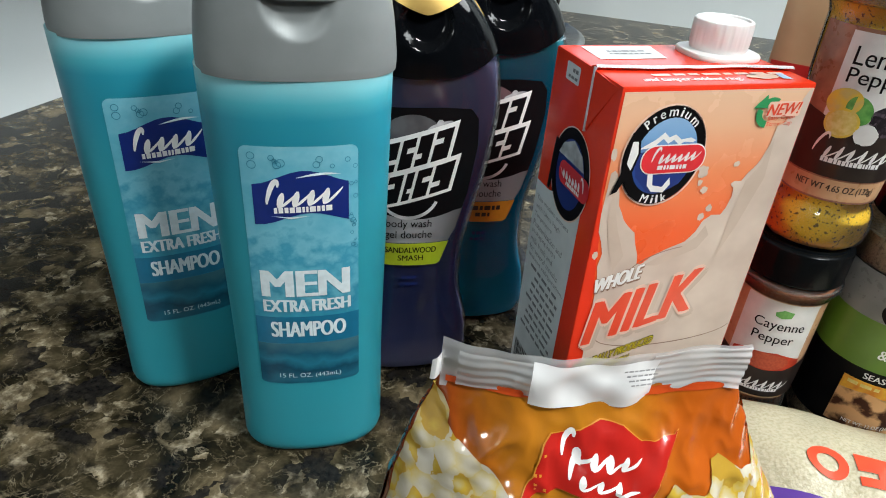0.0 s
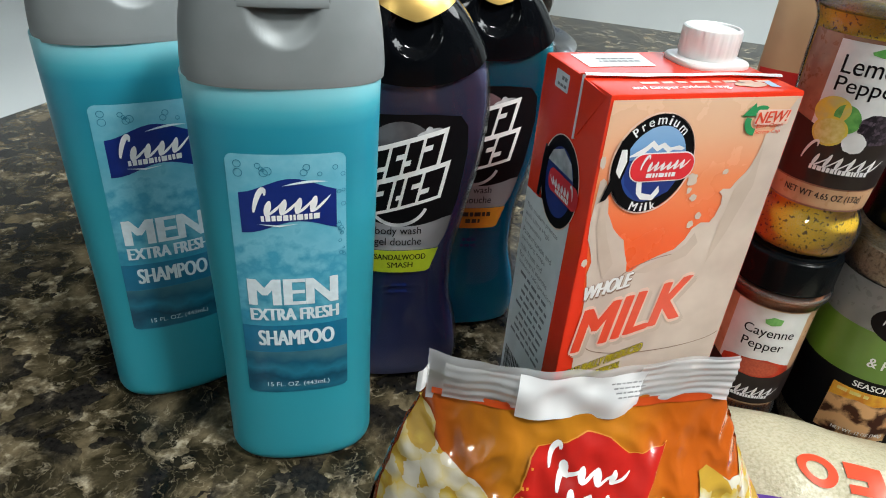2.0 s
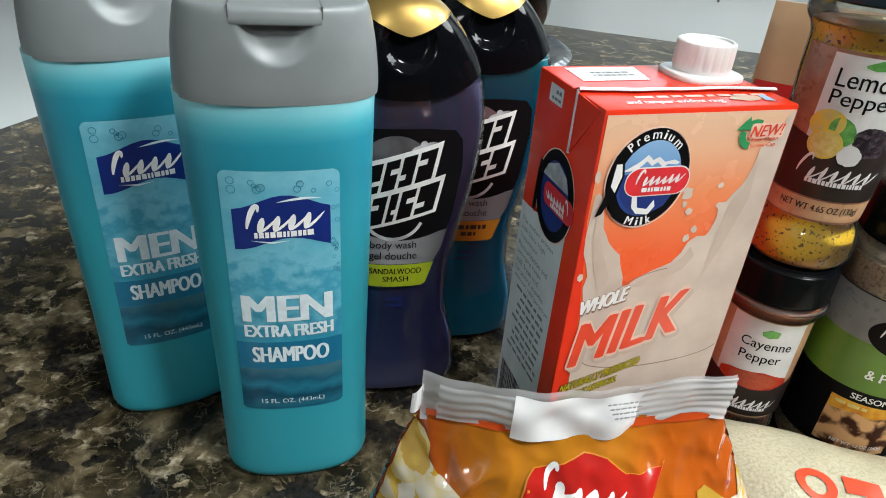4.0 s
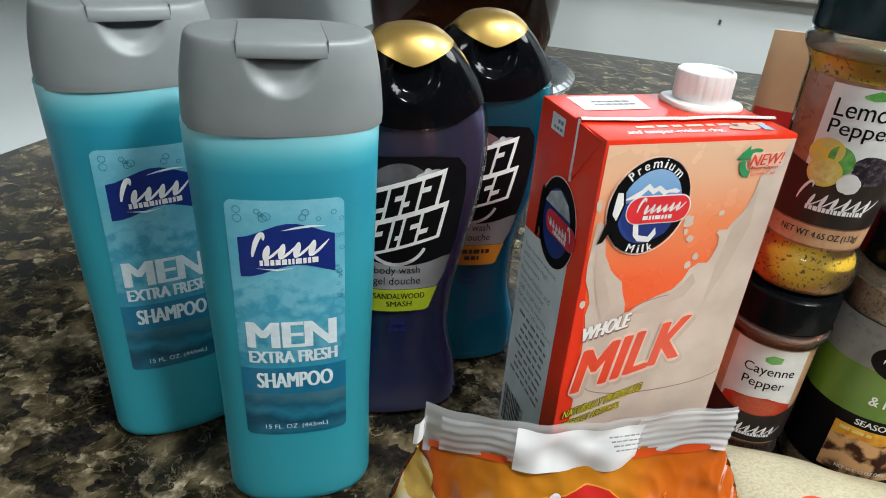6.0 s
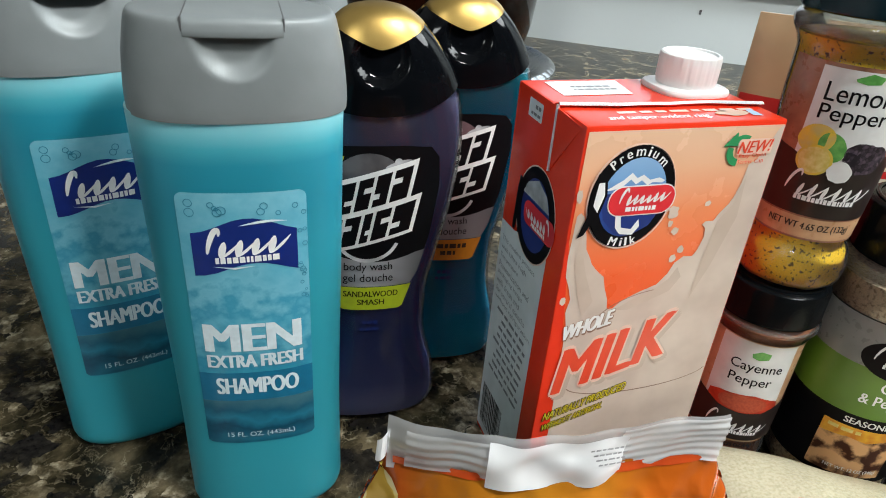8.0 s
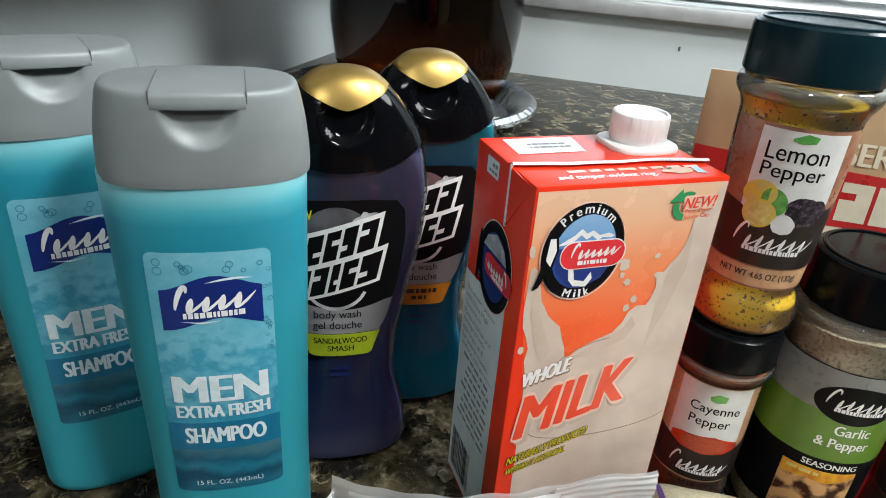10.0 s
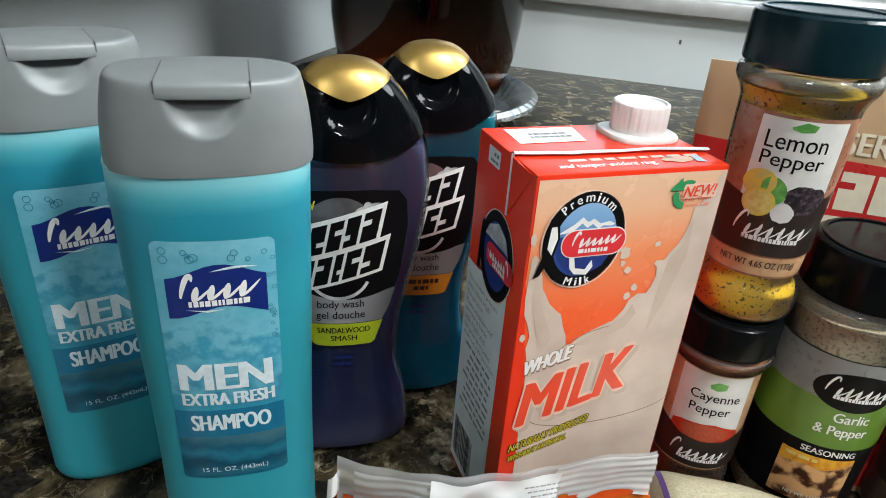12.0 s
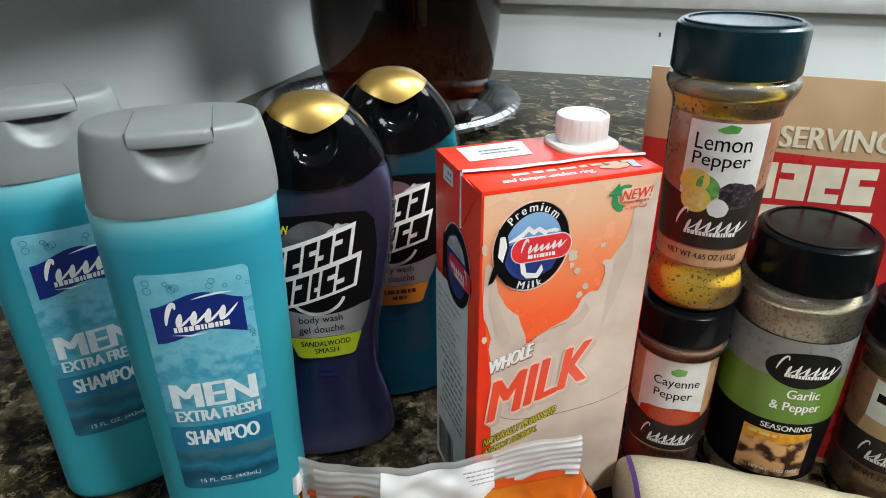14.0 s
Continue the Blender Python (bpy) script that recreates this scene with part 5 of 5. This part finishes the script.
gar_prof = [(0.0255, 0), (0.0285, 0.002), (0.0295, 0.006), (0.0292, 0.014), (0.0286, 0.020), (0.0290, 0.028), (0.0296, 0.06), (0.0296, 0.108), (0.0302, 0.116), (0.0312, 0.1210), (0.0312, 0.1255), (0.0296, 0.1280)]
gar_cap = [(0.0276, 0.1280), (0.0283, 0.1287), (0.0286, 0.1295), (0.0281, 0.1490), (0.0276, 0.1512), (0.0262, 0.1524), (0.0225, 0.1526)]
jar, where = spice_jar(pose(0.1735, -0.0105, 0, 0, 0, FACE), "large garlic and pepper seasoning jar with black cap", gar_prof, 0.1195, "garlic", gar_cap, "capplastic")
lab = printed("label", wrap(0.0295, 0.0150, 0.1050, 0.0440), where, 0, "black", jar, "black, green and grey wrap-round label")
printed("grey_band", poly([(-0.044, 0.0800), (0.044, 0.0800), (0.044, 0.1045), (-0.044, 0.1045)]), where, 1, "greygrad", lab)
printed("green_band", poly(quad(-0.044, 0.0550, 0.044, 0.0815)), where, 2, "grassgreen", lab)
printed("oval", poly(ellipse(0.0085, 0.0880, 0.0185, 0.0105)), where, 3, "black", lab)
script_mark(where, lab, 0.0090, 0.0895, 0.032, 4)
printed("lettering", letters("Garlic", 0.0108, 0.0735, 0.0160, 0.0054, 0, 0, 0.02), where, 3, "white", lab)
printed("lettering", letters("& Pepper", 0.0085, 0.0648, 0.0240, 0.0070, 0, 0, 0.02), where, 3, "white", lab)
printed("lettering", letters("SEASONING", 0.0075, 0.0515, 0.0250, 0.0034, 0, 0, 0.035), where, 3, "white", lab)
printed("pepper_picture", poly(quad(-0.0125, 0.0340, 0.0215, 0.0480)), where, 2, "grill", lab)
printed("meat_picture", poly([(-0.0125, 0.0180), (0.0215, 0.0180), (0.0215, 0.0465), (0.016, 0.0430), (0.008, 0.0405), (0.0, 0.0420), (-0.0125, 0.0400)]), where, 3, "meat", lab)
printed("lettering", letters("NET WT. 12 OZ (340g)", 0.0070, 0.0215, 0.0240, 0.0028, 0, 0, 0.02), where, 4, "white", lab)
printed("small_lettering", poly(*text_bars(-0.010, 0.004, 0.0455, 0.0020, 5, 0.004)), where, 3, "lemonflesh", lab)

cin_prof = [(r * 1.16, z * 1.05) for r, z in cay_prof]
cin_cap = [(r * 1.16, z * 1.05) for r, z in cay_cap]
jar, where = spice_jar(pose(0.2260, -0.0440, 0, 0, 0, FACE - 8), "brown ground-spice jar with black cap beside the larger jar", cin_prof, 0.087, "cinnamon", cin_cap, "capplastic")
lab = printed("label", wrap(0.0245, 0.0250, 0.0800, 0.0320), where, 0, "woodlabel", jar, "brown wrap-round label")
printed("white_panel", poly(quad(-0.0160, 0.0500, 0.0180, 0.0785)), where, 1, "paperwhite", lab)
printed("spice_picture", poly([(-0.0185, 0.0430), (0.0185, 0.0430), (0.0180, 0.0530), (0.004, 0.0500), (-0.004, 0.0550), (-0.0160, 0.0560)]), where, 2, "kraft", lab)
printed("dark_band", poly(quad(-0.032, 0.0260, 0.032, 0.0460)), where, 3, "darkprint", lab)
printed("lettering", poly(*text_bars(-0.0130, 0.014, 0.0690, 0.0050, 15, 0.004), *text_bars(-0.006, 0.012, 0.0605, 0.0050, 16, 0.004)), where, 2, "black", lab)
script_mark(where, lab, 0.0, 0.0365, 0.031, 4)
printed("lettering", letters("NET WT 5.75 OZ", -0.002, 0.0215, 0.0260, 0.0034, 0, 0, 0.02), where, 0, "darkprint", lab)


# ---- kraft pouch behind the jars ----
pouch = thing("food_pouch", "brown and red stand-up food pouch behind the spice jars", "pouch", pose(0.1305, 0.0790, 0, 0, 0, -40))
PW, PH = 0.19, 0.2155


def pouch_front(u, v, lift):
    s, h = u / PW, v / PH
    thick = 0.030 * math.sin(math.pi * min(max(s, 0), 1)) ** 0.5 * max(0.0, 1 - h) ** 0.8
    wrinkle = 0.0012 * noise.noise(Vector((u * 45, v * 45, 1.3)))
    return (u, -thick - 0.0006 + wrinkle - lift, v)


nu, nv = 48, 48
bm = bmesh.new()
rows_f = [[bm.verts.new(pouch_front(PW * i / nu, PH * j / nv, 0)) for i in range(nu + 1)] for j in range(nv + 1)]
rows_b = [[bm.verts.new((PW * i / nu, 0.0006 + 0.022 * math.sin(math.pi * i / nu) ** 0.5 * (1 - j / nv) ** 0.8, PH * j / nv)) for i in range(nu + 1)] for j in range(nv + 1)]
for rows_ in (rows_f, rows_b):
    for a, b in zip(rows_, rows_[1:]):
        for i in range(nu):
            bm.faces.new((a[i], a[i + 1], b[i + 1], b[i]))
for i in range(nu):
    bm.faces.new((rows_f[-1][i], rows_f[-1][i + 1], rows_b[-1][i + 1], rows_b[-1][i]))
    bm.faces.new((rows_f[0][i + 1], rows_f[0][i], rows_b[0][i], rows_b[0][i + 1]))
for j in range(nv):
    for i in (0, nu):
        bm.faces.new((rows_f[j][i], rows_f[j + 1][i], rows_b[j + 1][i], rows_b[j][i]))
part("body", bm, "kraft", pouch, "brown kraft film body")
printed("red_print", poly(quad(0.001, 0.004, PW - 0.001, 0.1775)), pouch_front, 1, "pouchred", pouch, "dark red printed panel")
printed("lettering", letters("SERVINGS", 0.0975, 0.1868, 0.0590, 0.0108, 0.03, 0, 0.04), pouch_front, 2, "cream", pouch, "cream lettering")
name_bars = []
for v, h, n, u0, w in ((0.1515, 0.0190, 6, 0.0265, 0.0152), (0.1290, 0.0200, 4, 0.0480, 0.0180)):
    for k in range(n):
        name_bars.append(notched(u0 + k * w, v + 0.04 * k * w, u0 + (k + 0.88) * w, v + 0.04 * k * w + h, k * 3 % 4, 0.04))
printed_each("brand_block", name_bars, pouch_front, 2, "cream", pouch)


# ---- popcorn bag in front ----
bag = thing("popcorn_bag", "orange popcorn bag with crimped clear top seal, standing on counter", "bag", pose(-0.046, -0.088, 0, 0, 0, -9))
bxl = curve([(0, -0.048), (0.02, -0.056), (0.06, -0.060), (0.10, -0.0545), (0.125, -0.0480), (0.142, -0.0420), (0.156, -0.0410)])
bxr = curve([(0, 0.070), (0.02, 0.080), (0.06, 0.084), (0.09, 0.0680), (0.112, 0.0545), (0.130, 0.0450), (0.142, 0.0400), (0.156, 0.0395)])
bhy = curve([(0, 0.030), (0.02, 0.036), (0.06, 0.036), (0.09, 0.029), (0.112, 0.0200), (0.128, 0.0105), (0.138, 0.0035), (0.142, 0.0012), (0.156, 0.0006)])


def fold(u, v):
    f = min(1.0, max(0.0, (0.1410 - v) / 0.012))
    crease = 0.0022 * abs(noise.noise(Vector((u * 95, v * 14, 1.7)))) * min(1.0, max(0.0, (v - 0.07) / 0.05))
    return crease * min(1.0, max(0.0, (0.1420 - v) / 0.006)) + f * (0.0040 * noise.noise(Vector((u * 40 + v * 22, v * 30, 4.2))) + 0.0044 * abs(noise.noise(Vector((u * 75 - v * 50, v * 44 + u * 30, 8.8)))) + 0.0022 * abs(noise.noise(Vector((u * 150 + v * 60, v * 120 - u * 50, 3.1)))) - 0.0014)


SWAY = curve([(-0.043, 0.0002), (-0.032, -0.0030), (-0.020, -0.0066), (0.0, -0.0068), (0.02, -0.0054), (0.040, -0.0042)])


def sway(u):
    return SWAY(u)


def bag_front(u, v, lift):
    mid, half = (bxl(v) + bxr(v)) / 2, (bxr(v) - bxl(v)) / 2
    k = min(1.0, abs((u - mid) / half))
    return (u, sway(u) * min(1, max(0, (v - 0.06) / 0.08)) - bhy(v) * (1 - k**2.4) ** 0.55 + fold(u, v) - lift, v)


def bag_back(u, v):
    x, y, z = bag_front(u, v, 0)
    s = sway(u) * min(1, max(0, (v - 0.06) / 0.08))
    return (x, 2 * s - y + 0.0004, z)


nu, nv = 190, 190
bm = bmesh.new()
fr, bk = [], []
for j in range(nv + 1):
    v = 0.1425 * j / nv
    us = [bxl(v) + (bxr(v) - bxl(v)) * (0.5 - 0.5 * math.cos(math.pi * i / nu)) for i in range(nu + 1)]
    fr.append([bm.verts.new(bag_front(u, v, 0)) for u in us])
    bk.append([bm.verts.new(bag_back(u, v)) for u in us])
for rows_ in (fr, bk):
    for a, b in zip(rows_, rows_[1:]):
        for i in range(nu):
            bm.faces.new((a[i], a[i + 1], b[i + 1], b[i]))
for i in range(nu):
    bm.faces.new((fr[0][i + 1], fr[0][i], bk[0][i], bk[0][i + 1]))
bmesh.ops.remove_doubles(bm, verts=bm.verts, dist=0.0004)
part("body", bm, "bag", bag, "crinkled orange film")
printed("top_stripe", poly([(-0.0400, 0.1405), (0.038, 0.1395), (0.038, 0.1418), (-0.0400, 0.1424)]), bag_front, 2, "bagdark", bag, step=0.0012)
edge_l = [(bxl(v) + 0.0003, v) for v in (0.1400, 0.136, 0.128, 0.12, 0.11, 0.10, 0.09, 0.07, 0.05)]
inner_l = [(-0.010, 0.0500), (-0.012, 0.1050), (-0.0190, 0.1130), (-0.0245, 0.1182), (-0.0292, 0.1228), (-0.0345, 0.1248), (-0.0372, 0.1270), (-0.0392, 0.1300), (-0.0388, 0.1335), (-0.0402, 0.1365), (-0.0430, 0.1390)]
printed("popcorn_picture", poly(edge_l + inner_l), bag_front, 3, "popcorn", bag, "printed popcorn", step=0.0012)
edge_r = [(bxr(v) - 0.0006, v) for v in (0.05, 0.07, 0.09, 0.10, 0.1120, 0.1200)]
inner_r = [(0.0490, 0.1215), (0.0470, 0.1165), (0.0430, 0.1170), (0.0398, 0.1190), (0.0350, 0.1225), (0.0322, 0.1222), (0.0320, 0.1172), (0.0290, 0.1156), (0.0245, 0.1165), (0.0205, 0.1192), (0.0180, 0.1165), (0.0160, 0.1100), (0.0120, 0.0950), (0.0100, 0.0500)]
printed("popcorn_picture", poly(edge_r + inner_r), bag_front, 3, "popcorn", bag, "printed popcorn", step=0.0012)
flag = [(-0.0225, 0.1165), (-0.0180, 0.1222), (-0.0152, 0.1300), (-0.0132, 0.1322), (-0.0080, 0.1328), (-0.0005, 0.1354), (0.0055, 0.1343), (0.0108, 0.1300), (0.0160, 0.1298), (0.0218, 0.1310), (0.0192, 0.1272), (0.0150, 0.1222), (0.0128, 0.1150), (0.0090, 0.1140), (0.0040, 0.1172), (-0.0030, 0.1190), (-0.0120, 0.1196)]
printed("flag_rim", poly([(u * 1.02, 0.1250 + (v - 0.1250) * 1.025) for u, v in flag]), bag_front, 4, "amberlabel", bag, "thin yellow rim of the flag", step=0.0012)
printed("flag_print", poly(flag), bag_front, 5, "bagred", bag, "red flag shape with white brand loops", step=0.0012)
printed("brand_mark", join(script_word(-0.0010, 0.1282, 0.0225, 0.0076, 4, -0.17, 3, 0.22), script_word(-0.0005, 0.1224, 0.0195, 0.0066, 3, -0.24, 4, 0.22)), bag_front, 6, "white", bag, step=0.0012)


SEAL = curve([(-0.042, 0.1546), (-0.020, 0.1523), (0.0, 0.1528), (0.018, 0.1540), (0.0395, 0.1545)])


def seal_strip(u0, u1, v0, drop, material, label, push=0.0, ribs=7):
    bm = bmesh.new()
    n, k = 44, 30
    rows_ = []
    for j in range(k + 1):
        row = []
        for i in range(n + 1):
            u = u0 + (u1 - u0) * i / n
            v = v0 + (SEAL(u) - drop - v0) * j / k
            y = sway(u) - 0.0012 - push + (0.00016 + 0.00014 * noise.noise(Vector((u * 60, 3.0, v * 30)))) * math.sin(j / k * ribs * 2 * math.pi + 1.5 * noise.noise(Vector((u * 70, 1.0, 1.0)))) + (0.0020 if ribs else 0.0028) * noise.noise(Vector((u * 110, v * 95, 2.2)))
            row.append(bm.verts.new((u + 0.0008 * noise.noise(Vector((v * 120, u * 20, 9.1))), y, v + 0.0010 * noise.noise(Vector((u * 90, 0.5, 6))))))
        rows_.append(row)
    for a, b in zip(rows_, rows_[1:]):
        for i in range(n):
            bm.faces.new((a[i], a[i + 1], b[i + 1], b[i]))
    return part("seal", bm, material, bag, label)


seal_strip(-0.0415, 0.0395, 0.1390, 0.0, "film", "clear crimped film", 0.0, 3)
seal_strip(-0.0375, -0.0185, 0.1405, 0.0016, "film", "clear crimped film", 0.0010, 4)
seal_strip(-0.0195, 0.0130, 0.1385, 0.0008, "flapfilm", "crinkled film flap with highlights put in as white", 0.0018, 0)
seal_strip(0.0120, 0.0395, 0.1395, 0.0004, "ribfilm", "ribbed film end of the seal", 0.0006, 6)
part("seal", rings([[(-0.0440 + 0.0006 * k, -0.0008 - 0.0007 * math.sin(k * 0.9) - e, 0.1405 + 0.0002 * k), (-0.0436 + 0.0006 * k, -0.0010 - 0.0006 * math.sin(k * 0.9) - e, 0.1470 + 0.0006 * k)][::(1 if e == 0 else -1)] for k in range(6) for e in (0,)], False), "flapfilm", bag, "folded film corner")
printed("small_print", poly(*[q for r in range(4) for q in text_bars(0.0030 + 0.0009 * r, 0.0125, 0.1508 - 0.0016 * r, 0.0005, 60 + r, 0.0011, 0.04)]), lambda u, v, lift: (u, sway(u) - 0.0048 - lift, v), 0, "glint", bag, "unreadable small print")


# ---- grain sack lying in front of the jars ----
sack = thing("grain_sack", "cream plastic food sack with purple border, lying on the counter", "bag", pose(0, 0, 0))
SO, E1, E2 = Vector((0.0850, 0.0020, 0)), Vector((0.797, -0.604, 0)), Vector((-0.45, -0.89, 0))
L1, L2 = 0.175, 0.085


def sack_top(u, v, lift):
    s, t_ = min(max(u / L1, 0), 1), min(max(v / L2, 0), 1)
    h = 0.0505 * (4 * s * (1 - s)) ** 0.10 * (4 * t_ * (1 - t_)) ** 0.28
    h += 0.0022 * noise.noise(Vector((u * 50, v * 50, 3.3))) * min(1, h / 0.01)
    p = SO + E1 * u + E2 * v
    return (p.x, p.y, max(0.0006, h) + lift)


n = 56
bm = bmesh.new()
up = [[bm.verts.new(sack_top(L1 * (0.5 - 0.5 * math.cos(math.pi * i / n)), L2 * (0.5 - 0.5 * math.cos(math.pi * j / n)), 0)) for i in range(n + 1)] for j in range(n + 1)]
for a, b in zip(up, up[1:]):
    for i in range(n):
        bm.faces.new((a[i], a[i + 1], b[i + 1], b[i]))
rim = up[0][:-1] + [r[-1] for r in up[:-1]] + up[-1][:0:-1] + [r[0] for r in up[:0:-1]]
low = [bm.verts.new((v.co.x, v.co.y, 0)) for v in rim]
for k in range(len(rim)):
    bm.faces.new((rim[k], rim[(k + 1) % len(rim)], low[(k + 1) % len(rim)], low[k]))
bm.faces.new(low)
part("body", bm, "sack", sack, "cream film with fine grain showing")
printed("purple_border", poly(quad(0.0, 0.0, 0.0050, L2), quad(0.0050, 0.0675, L1, 0.080)), sack_top, 1, "purple", sack, "purple printed border")
orange_bars = [notched(0.0500, 0.0440, 0.0640, 0.0590, 1), quad(0.0670, 0.0440, 0.0720, 0.0590), quad(0.0750, 0.0440, 0.0860, 0.0590)]
printed("brand_mark", join(ring_shape(0.0390, 0.0515, 0.0078, 0.0080, 0.0036), poly(*orange_bars)), sack_top, 2, "orange", sack, "orange-red printed bars")


# ---- jug on a foil tray at the back ----
tray = thing("foil_tray", "round silver foil tray under the amber jug", "tray", pose(0.165, 0.785, 0))
loops = []
for r, z, amp in [(0.02, 0.003, 0), (0.150, 0.003, 0), (0.165, 0.006, 0.0004), (0.176, 0.022, 0.0005), (0.186, 0.032, 0.0008), (0.198, 0.035, 0.0009), (0.206, 0.030, 0.0009), (0.207, 0.025, 0.0009), (0.203, 0.025, 0.002), (0.196, 0.030, 0.002), (0.188, 0.028, 0.002), (0.178, 0.016, 0.001), (0.168, 0.0, 0), (0.02, 0.0, 0)]:
    loops.append([((r + amp * (k % 4 < 2)) * math.cos(2 * math.pi * k / 240), (r + amp * (k % 4 < 2)) * math.sin(2 * math.pi * k / 240), z + 0.5 * amp * (k % 4 < 2)) for k in range(240)])
part("dish", rings(loops), "foil", tray)
jug = thing("amber_jug", "large dark amber glass jug on a foil tray", "jug", pose(0.197, 0.79, 0.0035))
part("glass", turned([(0.085, 0.0), (0.098, 0.004), (0.112, 0.020), (0.126, 0.045), (0.136, 0.08), (0.142, 0.13), (0.144, 0.20), (0.142, 0.27), (0.130, 0.32), (0.10, 0.36), (0.07, 0.38), (0.06, 0.40), (0.062, 0.43), (0.064, 0.435), (0.058, 0.436)], 96), "amber", jug, "dark amber glass body")
part("lid", turned([(0.062, 0.4365), (0.066, 0.438), (0.066, 0.455), (0.060, 0.460)], 64), "blackplastic", jug)
disc = thing("paper_disc", "small pale disc lying in the foil tray", "disc", pose(0.290, 0.690, 0.0035))
part("disc", turned([(0.022, 0.0), (0.022, 0.004), (0.020, 0.005)], 40), "coin", disc)
